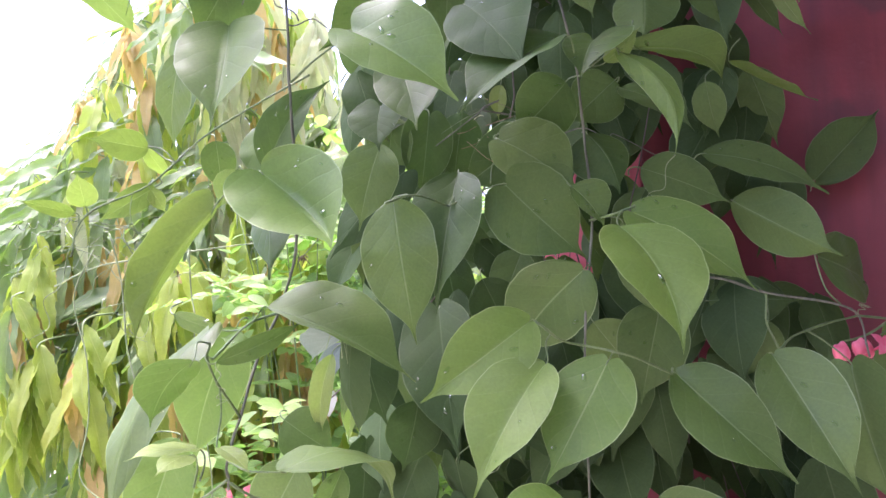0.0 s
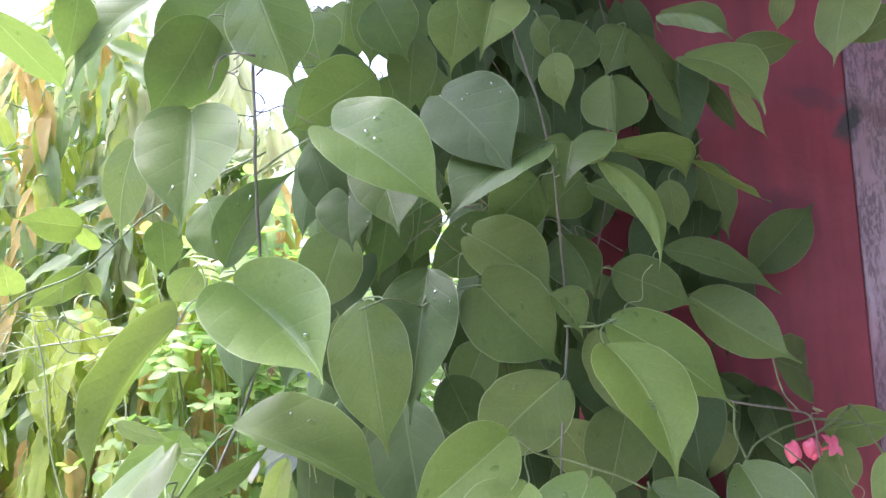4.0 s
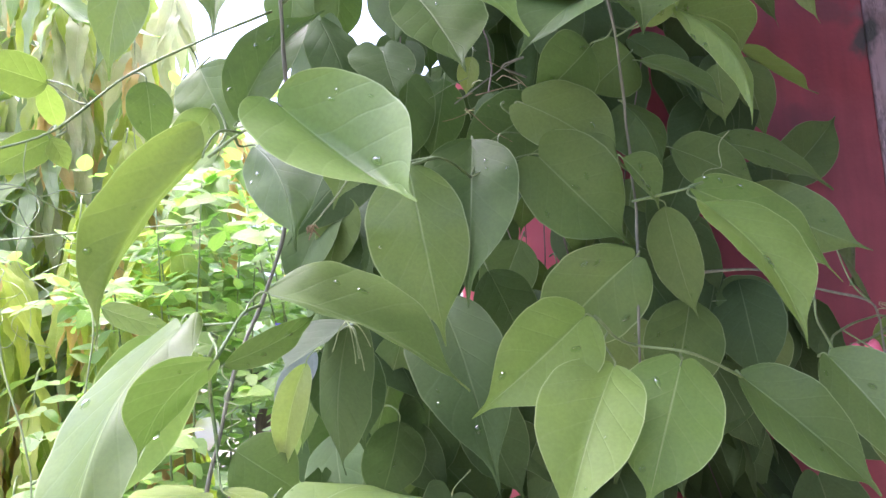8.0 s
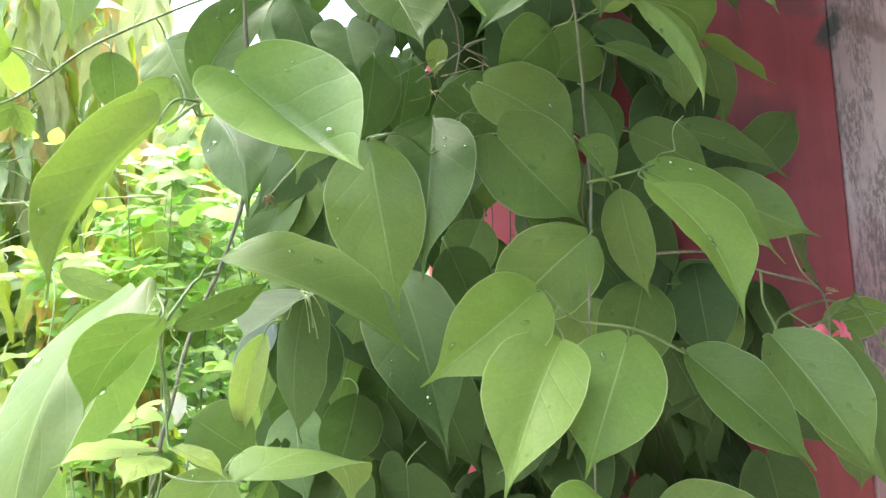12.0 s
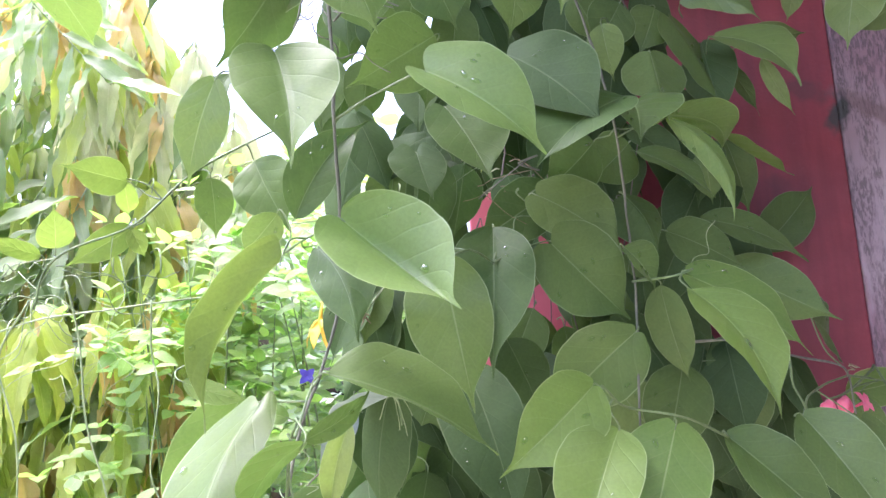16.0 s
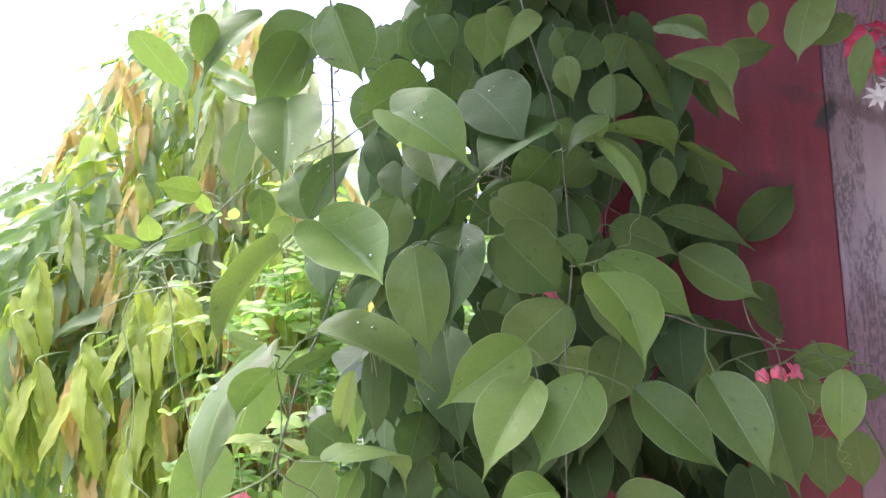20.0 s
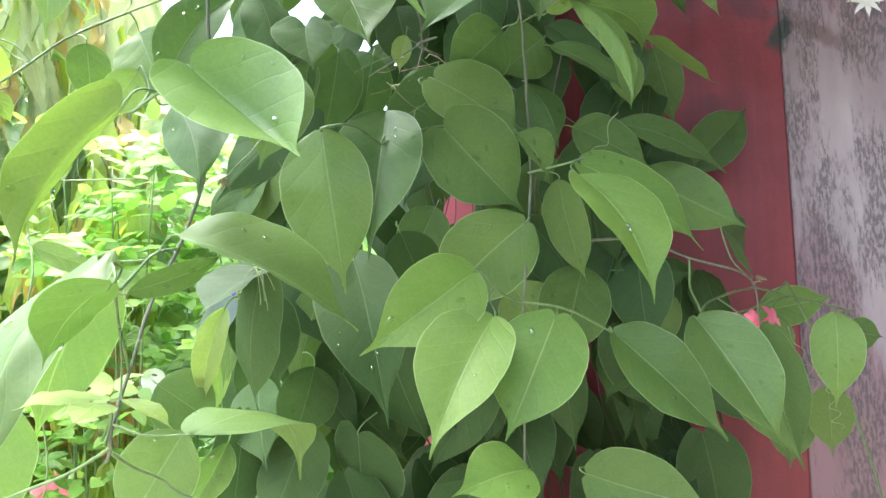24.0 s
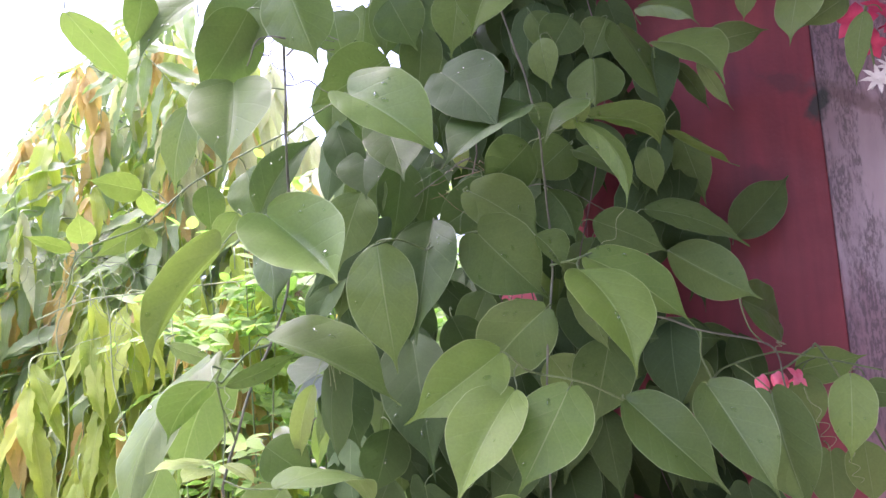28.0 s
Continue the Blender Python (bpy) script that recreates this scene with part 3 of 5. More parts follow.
def tendril(start, way, length, turns, radius=0.00045, curl=0.007):
    """A thin spring-like shoot that wanders and coils at its end."""
    rnd = random.Random(int(abs(start[0] * 9e3 + start[2] * 7e3)))
    start, way = Vector(start), Vector(way).normalized()
    side = way.orthogonal().normalized()
    up = way.cross(side)
    pts = []
    for k in range(46):
        t = k / 45
        a = turns * 2 * math.pi * t ** 1.5 + 0.6 * math.sin(t * 7 + start.x * 90)
        r = curl * t ** 0.7
        pts.append(start + way * length * (t - 0.25 * t * t) + Vector((0, 0, -0.25 * length * t * t)) + r * (math.cos(a) * side + math.sin(a) * up) - r * side * 0.5)
    bm = bmesh.new()
    tube(bm, pts, [radius * (1 - 0.5 * k / 46) for k in range(46)], 5)
    part("tendril", bm, "wiry_stem", vine, at=VINE_AT)


tendril((-0.397, 0.647, 1.479), (-1, -0.1, -0.25), 0.10, 3)
tendril((-0.40, 0.647, 1.470), (-0.5, -0.1, -1), 0.12, 2)
tendril((-0.36, 0.66, 1.50), (0.1, -0.2, -1), 0.14, 2.5, curl=0.012)
tendril((-0.30, 0.69, 1.53), (0.2, -0.1, -1), 0.12, 2)
tendril((-0.214, 0.51, 1.343), (0.2, -0.1, -1), 0.03, 3, curl=0.004)
tendril((0.29, 0.69, 1.366), (0.5, -0.2, 1), 0.02, 3, curl=0.005)
tendril((0.13, 0.62, 1.50), (-0.5, -0.1, -0.6), 0.05, 1.5)
tendril((0.30, 0.66, 1.33), (0.4, -0.1, -1), 0.06, 3)
tendril((0.33, 0.66, 1.30), (0.2, -0.1, -1), 0.06, 4, curl=0.005)
tendril((-0.02, 0.60, 1.30), (-0.3, -0.1, -1), 0.05, 1)

# a dried brown flower tuft on its thin stalk
stem([(-0.145, 0.596, 1.462), (-0.152, 0.590, 1.450), (-0.163, 0.582, 1.434), (-0.171, 0.578, 1.424)], 0.0006, "wiry_stem", "flower_stalk", 5)
for end in ((-0.141, 0.598, 1.338), (-0.146, 0.600, 1.342), (-0.160, 0.603, 1.350), (-0.137, 0.597, 1.352)):
    stem([(-0.151, 0.606, 1.369), (0.55 * end[0] - 0.0672, 0.45 * end[1] + 0.331, 0.5 * end[2] + 0.688), end], 0.0004, "wiry_stem", "flower_stalk", 4)
rnd = random.Random(19)
bm = bmesh.new()
for k in range(12):
    a, d = rnd.uniform(0, 6.28), rnd.uniform(0.004, 0.010)
    q = Vector((-0.171, 0.578, 1.424))
    tip = q + Vector((math.cos(a) * d * 0.7, math.sin(a) * d * 0.4, -rnd.uniform(0.2, 1.0) * d))
    tube(bm, [q, q.lerp(tip, 0.5) + Vector((rnd.gauss(0, 0.0012), 0, 0.001)), tip], [0.0005, 0.0007, 0.0003], 5)
part("dried_flower", bm, "dry", vine, "withered brown flower tuft", at=VINE_AT)

rnd = random.Random(77)
for k in range(11):
    p = Vector((-0.19 + rnd.gauss(0, 0.012), 0.60 + rnd.gauss(0, 0.01), 1.66 + rnd.gauss(0, 0.015)))
    line = [p]
    way = Vector((rnd.gauss(0, 1), rnd.gauss(0, 0.5), rnd.gauss(0, 0.8))).normalized()
    for j in range(4):
        p = p + way * rnd.uniform(0.008, 0.018)
        way = (way + Vector((rnd.gauss(0, 0.5), rnd.gauss(0, 0.4), rnd.gauss(0, 0.5)))).normalized()
        line.append(p)
    stem(line, rnd.uniform(0.0005, 0.0009), "stem", "twig", 4, 0.6)
for k in range(5):
    p = Vector((-0.02 + rnd.gauss(0, 0.03), 0.70 + rnd.gauss(0, 0.02), 1.55 + rnd.gauss(0, 0.02)))
    line = [p]
    for j in range(4):
        p = p + Vector((rnd.gauss(0, 0.02), rnd.gauss(0, 0.008), rnd.gauss(-0.005, 0.015)))
        line.append(p)
    stem(line, rnd.uniform(0.0005, 0.001), "green_stem" if k % 2 else "stem", "twig", 4, 0.6)
for k in range(17):
    p = (-0.41 + rnd.gauss(0, 0.04), 0.73 + rnd.gauss(0, 0.04), 1.442 + rnd.gauss(0, 0.02))
    way = (rnd.choice((-1, 1)) * rnd.uniform(0.3, 1), rnd.gauss(0, 0.3), rnd.gauss(-0.15, 0.5))
    tendril(p, way, rnd.uniform(0.04, 0.11), rnd.uniform(0.8, 2.4), radius=rnd.uniform(0.0003, 0.0005), curl=rnd.uniform(0.005, 0.016))
for x, y, z in ((-0.405, 0.70, 1.47), (-0.445, 0.74, 1.46), (-0.35, 0.76, 1.46)):
    line = [(x, y, z)]
    for j in range(6):
        x, y, z = x + rnd.gauss(0.006, 0.012), y + rnd.gauss(0, 0.01), z - rnd.uniform(0.03, 0.07)
        line.append((x, y, z))
    stem(line, 0.0009, "wiry_stem", "side_shoot", 5, 0.7)


def coil(start, end, turns, wide, sag=0.0):
    """A thin tendril wound in even coils from start to end."""
    a, b_ = Vector(start), Vector(end)
    way = (b_ - a).normalized()
    side = way.cross(Vector((0, 0, 1))).normalized()
    up = side.cross(way)
    line = []
    for j in range(turns * 8 + 1):
        k = j / (turns * 8)
        r = wide * min(1.0, 4 * k, 0.3 + 3 * (1 - k))
        line.append(a.lerp(b_, k) + side * r * math.sin(j * math.pi / 4) + up * (r * math.cos(j * math.pi / 4) - sag * 4 * k * (1 - k)))
    stem([tuple(q) for q in line], 0.00045, "green_stem", "tendril", 2, 0.9)


# a tangle of thin dead twigs, and pale bits for glints of light in the vine
rnd = random.Random(23)
for k in range(12):
    q = Vector((rnd.uniform(-0.06, 0.01), rnd.uniform(0.705, 0.78), rnd.uniform(1.525, 1.595)))
    d = Vector((rnd.gauss(0, 1), rnd.gauss(0, 0.4), rnd.gauss(0, 0.8))).normalized() * rnd.uniform(0.012, 0.035)
    stem([tuple(q - d), tuple(q + Vector((rnd.gauss(0, 0.003), 0, rnd.gauss(0, 0.003)))), tuple(q + d)], rnd.uniform(0.0003, 0.0006), "dry" if k % 3 else "green_stem", "twig", 4, 0.6)
for k in range(7):
    bm = bmesh.new()
    q = Vector((rnd.uniform(-0.055, 0.005), rnd.uniform(0.71, 0.76), rnd.uniform(1.53, 1.59)))
    way = Vector((rnd.gauss(0, 1), rnd.gauss(0, 0.3), -abs(rnd.gauss(0.3, 0.8))))
    blade(bm, rnd.uniform(0.008, 0.014), 0.0035, 25, 0.15, 0, LANCE, 0.03, k, 6, 2, frame_of(q, way, (rnd.gauss(0, 0.4), -0.5, 0.9)))
    part("leaf_scrap", bm, "pale", vine, "pale bit standing in for a glint of light inside the vine", at=VINE_AT)
coil((-0.400, 0.644, 1.474), (-0.462, 0.628, 1.466), 7, 0.0030)
coil((-0.396, 0.646, 1.473), (-0.330, 0.668, 1.448), 2, 0.0016, -0.006)
coil((-0.392, 0.648, 1.470), (-0.312, 0.680, 1.472), 3, 0.0022, 0.006)
coil((-0.372, 0.655, 1.458), (-0.334, 0.672, 1.432), 1, 0.0060)
stem([(-0.50, 0.76, 1.425), (-0.44, 0.74, 1.442), (-0.39, 0.75, 1.45), (-0.33, 0.78, 1.462), (-0.27, 0.80, 1.47)], 0.0009, "wiry_stem", "side_shoot")

# ---- the climbing vine: the leaves that hang to the front ----
leaf((-0.188, 0.528, 1.481), (-0.122, 0.475, 1.415), 0.073, (-0.09, -0.86, 0.51), 48, -0.18, "glossy", heart=0.14, skew=0.12, curve=-0.09, beads=((-0.20, 0.56, 3.6), (-0.75, 0.33, 1.8), (-0.70, 0.18, 1.8), (-0.50, 0.18, 2.0),))
leaf((-0.124, 0.555, 1.597), (-0.041, 0.542, 1.531), 0.071, (0.17, -0.92, 0.35), 26, 0.11, "glossy", heart=0.51, skew=-0.11, curve=0.03, beads=((-0.25, 0.25, 2.8), (-0.25, 0.33, 2.8), (-0.45, 0.25, 2.2), (-0.70, 0.25, 2.0), (0.20, 0.29, 1.5),))
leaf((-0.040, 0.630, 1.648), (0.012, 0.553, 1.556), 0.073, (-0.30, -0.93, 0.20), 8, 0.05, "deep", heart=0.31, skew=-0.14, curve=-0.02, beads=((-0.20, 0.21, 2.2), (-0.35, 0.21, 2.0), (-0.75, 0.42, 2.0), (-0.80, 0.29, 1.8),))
leaf((0.040, 0.582, 1.593), (-0.042, 0.564, 1.527), 0.078, (-0.54, -0.69, 0.49), 19, 0.06, "dark", heart=0.05, skew=0.16, curve=0.03, drops=1)
leaf((-0.232, 0.573, 1.617), (-0.219, 0.507, 1.509), 0.070, (-0.05, -0.86, 0.51), 30, 0.03, "dark", heart=0.15, skew=-0.02, curve=-0.03, drops=2)
leaf((-0.274, 0.574, 1.593), (-0.297, 0.615, 1.526), 0.041, (-0.48, -0.77, -0.42), 9, 0.07, "vine", heart=0.20, skew=-0.10, curve=-0.00, drops=3)
leaf((-0.224, 0.587, 1.697), (-0.277, 0.602, 1.616), 0.062, (0.55, -0.67, -0.49), 8, 0.06, "dark", drops=1)
leaf((-0.219, 0.630, 1.505), (-0.160, 0.628, 1.586), 0.040, (-0.19, -0.98, 0.08), 26, 0.10, "dark", heart=0.00, skew=-0.07, curve=-0.05, beads=((-0.55, 0.46, 2.2), (-0.30, 0.56, 2.2), (-0.65, 0.14, 2.4), (-0.30, 0.70, 1.6),))
leaf((-0.203, 0.575, 1.471), (-0.179, 0.520, 1.400), 0.044, (-0.41, -0.82, 0.41), -18, 0.06, "dark", heart=0.15, skew=-0.14, curve=-0.08, drops=3)
leaf((-0.106, 0.626, 1.473), (-0.087, 0.614, 1.351), 0.065, (-0.15, -0.99, -0.01), -14, 0.03, "vine", heart=0.12, skew=0.09, curve=-0.00, beads=((0.75, 0.42, 1.8),))
leaf((-0.053, 0.662, 1.504), (-0.071, 0.617, 1.376), 0.067, (-0.28, -0.85, 0.44), 22, 0.05, "dark", heart=0.01, skew=0.02, curve=-0.01, beads=((-0.30, 0.18, 2.6), (-0.35, 0.25, 2.0), (-0.75, 0.29, 1.8),))
leaf((0.005, 0.608, 1.367), (-0.080, 0.577, 1.307), 0.057, (0.18, -0.93, 0.31), 22, 0.04, "bright", heart=0.17, skew=-0.03, curve=-0.01, beads=((-0.35, 0.25, 3.4), (0.45, 0.70, 3.6),))
leaf((0.051, 0.624, 1.408), (-0.009, 0.671, 1.341), 0.066, (-0.16, -0.95, -0.27), 20, 0.07, "vine", heart=0.20, skew=0.05, curve=0.05, beads=((0.65, 0.25, 3.4), (0.50, 0.18, 2.2), (-0.85, 0.33, 3.6),))
leaf((0.076, 0.574, 1.436), (0.107, 0.525, 1.340), 0.072, (0.29, -0.82, 0.50), 25, 0.08, "bright", heart=0.00, skew=0.10, curve=-0.06, drops=2)
leaf((0.090, 0.602, 1.451), (0.175, 0.578, 1.383), 0.066, (0.21, -0.79, 0.58), 15, 0.06, "bright", heart=0.22, skew=-0.02, curve=-0.00, beads=((-0.60, 0.11, 2.6), (-0.60, 0.21, 2.8), (-0.65, 0.04, 1.8),))
leaf((0.087, 0.645, 1.449), (0.121, 0.673, 1.366), 0.037, (-0.62, -0.63, -0.47), 12, 0.06, "dark", drops=1)
leaf((0.016, 0.591, 1.334), (-0.039, 0.544, 1.243), 0.059, (-0.17, -0.84, 0.51), 25, 0.05, "bright", heart=0.06, skew=0.12, curve=0.02, drops=2)
leaf((0.064, 0.595, 1.335), (0.012, 0.550, 1.252), 0.064, (-0.18, -0.81, 0.55), -6, -0.01, "bright", heart=0.26, skew=0.01, curve=-0.00, beads=((0.40, 0.18, 3.0), (0.50, 0.75, 2.6),))
leaf((0.119, 0.618, 1.323), (0.197, 0.595, 1.242), 0.061, (0.11, -0.89, 0.43), 26, 0.08, "vine", heart=0.13, skew=0.08, curve=0.05, drops=1)
leaf((0.199, 0.634, 1.334), (0.236, 0.582, 1.235), 0.059, (-0.24, -0.86, 0.44), 26, 0.07, "vine", heart=0.16, skew=-0.05, curve=0.01, beads=((-0.20, 0.29, 3.6), (-0.40, 0.56, 2.4), (-0.95, 0.60, 2.0), (0.65, 0.11, 2.0),))
leaf((0.263, 0.648, 1.325), (0.274, 0.615, 1.215), 0.065, (-0.23, -0.95, 0.20), -26, 0.05, "dark", heart=0.37, skew=0.03, curve=0.03, drops=1)
leaf((0.224, 0.734, 1.366), (0.209, 0.786, 1.289), 0.051, (-0.42, -0.79, -0.45), -18, 0.06, "dark", heart=0.0)
leaf((-0.196, 0.569, 1.383), (-0.082, 0.569, 1.323), 0.062, (0.36, -0.54, 0.76), 16, 0.10, "dark", heart=0.05, skew=-0.70, curve=0.05, beads=((-0.45, 0.25, 1.8), (-0.55, 0.38, 2.6),))
leaf((-0.226, 0.532, 1.455), (-0.266, 0.492, 1.351), 0.034, (0.89, -0.40, -0.21), -40, -0.18, "wet", heart=0.53, skew=0.32, curve=-0.05, beads=((0.70, 0.60, 2.6), (0.25, 0.33, 2.0),))
leaf((-0.242, 0.561, 1.364), (-0.272, 0.485, 1.219), 0.065, (-0.50, -0.80, 0.35), -29, 0.17, "wet", heart=0.35, skew=0.41, curve=-0.01, beads=((0.80, 0.29, 3.4),))
leaf((-0.213, 0.471, 1.344), (-0.245, 0.479, 1.301), 0.041, (0.85, -0.45, -0.28), -12, -0.10, "vine", heart=0.14, skew=0.10, curve=0.05, drops=2)
leaf((-0.009, 0.640, 1.485), (0.056, 0.642, 1.420), 0.073, (0.14, -0.98, -0.10), 20, 0.04, "dark", heart=0.48, skew=0.01, curve=0.02, beads=((-0.10, 0.38, 2.8), (-0.35, 0.38, 2.2), (0.80, 0.33, 2.2),))
leaf((0.085, 0.599, 1.584), (0.121, 0.577, 1.490), 0.025, (0.07, -0.97, 0.24), -26, 0.03, "bright", heart=0.00, skew=0.03, curve=-0.18, drops=2)
leaf((0.108, 0.644, 1.603), (0.198, 0.714, 1.589), 0.039, (0.14, -0.19, -0.97), -26, 0.02, "vine", heart=0.37, skew=-0.17, curve=-0.20, beads=((-0.25, 0.07, 3.2),))
leaf((0.210, 0.720, 1.610), (0.287, 0.725, 1.571), 0.041, (-0.44, 0.32, -0.84), -26, 0.03, "vine", heart=0.25, skew=0.01, curve=0.00, drops=0)
leaf((0.070, 0.629, 1.606), (0.053, 0.586, 1.556), 0.056, (-0.21, -0.81, 0.54), 26, 0.10, "vine", heart=0.74, skew=-0.29, curve=-0.01, drops=2)
leaf((0.081, 0.646, 1.593), (0.109, 0.620, 1.613), 0.018, (0.02, -0.62, -0.79), 8, 0.06, drops=3)
leaf((0.201, 0.702, 1.711), (0.248, 0.645, 1.635), 0.063, (-0.09, -0.87, 0.49), 14, 0.08, "vine", heart=0.18, skew=-0.11, curve=-0.11, beads=((-0.40, 0.46, 1.6),))
leaf((0.277, 0.774, 1.739), (0.358, 0.769, 1.756), 0.038, (-0.05, -1.00, -0.03), 8, 0.06)
leaf((0.194, 0.737, 1.771), (0.241, 0.679, 1.717), 0.035, (-0.51, -0.75, 0.41), -26, 0.09, "vine", heart=0.31, skew=-0.24, curve=-0.08, drops=0)
leaf((0.368, 0.692, 1.788), (0.341, 0.690, 1.695), 0.060, (-0.79, -0.58, 0.21), -14, 0.06, "vine", heart=0.27, skew=-0.06, curve=-0.01, drops=0)
leaf((0.408, 0.685, 1.751), (0.359, 0.701, 1.721), 0.031, (-0.15, -0.96, -0.25), 8, 0.06)
leaf((0.405, 0.654, 1.716), (0.396, 0.669, 1.638), 0.027, (-0.84, -0.54, -0.01), 8, 0.06, "dark", drops=0)
leaf((0.317, 0.721, 1.792), (0.318, 0.746, 1.755), 0.023, (-0.36, -0.77, -0.53), 8, 0.06)
leaf((0.165, 0.724, 1.741), (0.208, 0.708, 1.632), 0.068, (0.42, -0.84, 0.34), -12, 0.03, "dark", heart=0.32, skew=-0.07, curve=-0.00, drops=4)
leaf((0.129, 0.703, 1.692), (0.120, 0.670, 1.622), 0.060, (-0.23, -0.95, 0.20), -26, -0.01, "dark", heart=0.39, skew=-0.01, curve=-0.01, drops=0)
leaf((0.153, 0.730, 1.755), (0.128, 0.726, 1.698), 0.047, (0.01, -1.00, 0.08), 8, 0.06, drops=1)
leaf((0.067, 0.674, 1.704), (0.077, 0.678, 1.648), 0.033, (-0.52, -0.84, -0.15), 8, 0.06, "dark")
leaf((0.006, 0.627, 1.730), (-0.012, 0.569, 1.655), 0.057, (0.08, -0.85, 0.53), 26, 0.08, "vine", heart=0.85, skew=-0.06, curve=-0.00, drops=3)
leaf((-0.187, 0.578, 1.722), (-0.155, 0.580, 1.638), 0.066, (0.17, -0.96, -0.20), -23, 0.04, "vine", heart=0.27, skew=-0.02, curve=0.01, drops=1)
leaf((-0.020, 0.648, 1.747), (-0.030, 0.654, 1.675), 0.050, (0.04, -1.00, -0.08), 10, 0.06, "dark", drops=2)
leaf((-0.096, 0.662, 1.680), (-0.177, 0.649, 1.622), 0.064, (0.32, -0.91, -0.26), 8, 0.06, "dark", drops=5)
leaf((-0.098, 0.617, 1.594), (-0.076, 0.564, 1.517), 0.059, (-0.15, -0.87, 0.46), 11, 0.01, "dark", heart=0.38, skew=-0.14, curve=-0.02, drops=1)
leaf((-0.119, 0.645, 1.564), (-0.113, 0.604, 1.512), 0.045, (-0.00, -0.94, 0.34), 12, 0.05, "deep", heart=1.00, skew=0.11, curve=0.03, drops=2)
leaf((0.023, 0.716, 1.553), (-0.058, 0.726, 1.500), 0.055, (-0.08, -0.99, -0.06), 8, 0.06, "dark")
leaf((-0.129, 0.697, 1.545), (-0.155, 0.713, 1.463), 0.060, (-0.29, -0.95, -0.09), 8, 0.06, "dark")
leaf((0.048, 0.669, 1.585), (-0.004, 0.678, 1.537), 0.059, (0.25, -0.87, -0.43), 8, 0.06, "dark", drops=2)
leaf((0.096, 0.700, 1.595), (0.048, 0.695, 1.551), 0.051, (0.14, -0.99, -0.05), 8, 0.06, "dark")
leaf((0.208, 0.744, 1.481), (0.270, 0.662, 1.416), 0.055, (-0.69, -0.73, 0.02), -26, -0.03, "dark", heart=0.10, skew=-0.05, curve=0.01, beads=((-0.30, 0.60, 3.0), (-0.50, 0.46, 1.5),))
leaf((0.261, 0.690, 1.419), (0.339, 0.783, 1.400), 0.061, (0.48, -0.86, 0.17), 16, 0.06, "dark", heart=0.21, skew=0.05, curve=0.02, drops=2)
leaf((0.182, 0.729, 1.526), (0.288, 0.722, 1.480), 0.042, (0.12, -0.88, 0.45), 9, 0.06, "dark", heart=0.14, skew=-0.02, curve=-0.04, beads=((-0.35, 0.11, 2.4), (-0.60, 0.25, 2.2), (-0.10, 0.42, 2.2), (0.95, 0.42, 1.6),))
leaf((0.110, 0.670, 1.502), (0.187, 0.674, 1.467), 0.045, (0.07, -1.00, 0.04), 8, 0.06, "dark", drops=1)
leaf((0.326, 0.849, 1.520), (0.398, 0.846, 1.594), 0.055, (-0.44, -0.86, -0.25), 26, 0.08, "dark", heart=0.23, skew=-0.06, curve=0.01, beads=((0.55, 0.46, 1.8), (-0.55, 0.75, 1.6),))
leaf((0.044, 0.615, 1.477), (0.070, 0.619, 1.441), 0.033, (0.47, -0.88, 0.10), 18, 0.04, "vine", heart=0.04, skew=-0.33, curve=-0.06, drops=3)
leaf((-0.355, 0.679, 1.548), (-0.395, 0.638, 1.550), 0.029, (0.67, -0.68, -0.29), 8, 0.06, "young")
leaf((-0.358, 0.682, 1.549), (-0.369, 0.752, 1.538), 0.017, (0.20, -0.12, -0.97), 8, 0.06, "young")
leaf((-0.396, 0.644, 1.486), (-0.392, 0.621, 1.514), 0.025, (0.43, -0.66, -0.62), 8, 0.06, "young")
leaf((-0.351, 0.686, 1.511), (-0.396, 0.662, 1.474), 0.024, (0.53, -0.84, -0.09), 8, 0.06, "young")
leaf((-0.406, 0.643, 1.480), (-0.434, 0.598, 1.486), 0.013, (0.80, -0.54, -0.26), 8, 0.06, "young")
leaf((-0.350, 0.676, 1.507), (-0.341, 0.690, 1.486), 0.015, (0.44, -0.81, -0.37), 8, 0.06, "young")
leaf((-0.231, 0.593, 1.500), (-0.259, 0.623, 1.475), 0.026, (-0.12, -0.70, -0.71), 8, 0.06, drops=1)
leaf((-0.428, 0.644, 1.731), (-0.400, 0.741, 1.692), 0.055, (-0.12, -0.24, -0.96), 4, 0.04, "vine", heart=0.16, skew=-0.13, curve=-0.04, drops=2)
leaf((-0.265, 0.589, 1.718), (-0.324, 0.575, 1.635), 0.051, (-0.18, -0.83, 0.52), 26, 0.09, "dark", heart=0.29, skew=-0.01, curve=0.01, drops=3)
leaf((-0.316, 0.564, 1.710), (-0.329, 0.574, 1.653), 0.032, (0.68, -0.67, -0.29), 8, 0.06, drops=1)
leaf((-0.212, 0.602, 1.723), (-0.275, 0.615, 1.653), 0.067, (-0.11, -0.99, -0.09), 8, 0.06, "dark", drops=2)
leaf((-0.270, 0.629, 1.623), (-0.318, 0.652, 1.539), 0.031, (-0.48, -0.88, 0.03), 8, 0.06, "dark", drops=3)
leaf((-0.256, 0.714, 1.577), (-0.224, 0.695, 1.508), 0.053, (-0.34, -0.94, 0.10), 20, 0.06, "dark")
leaf((-0.290, 0.686, 1.554), (-0.286, 0.695, 1.501), 0.032, (0.42, -0.90, -0.13), 8, 0.06, drops=2)
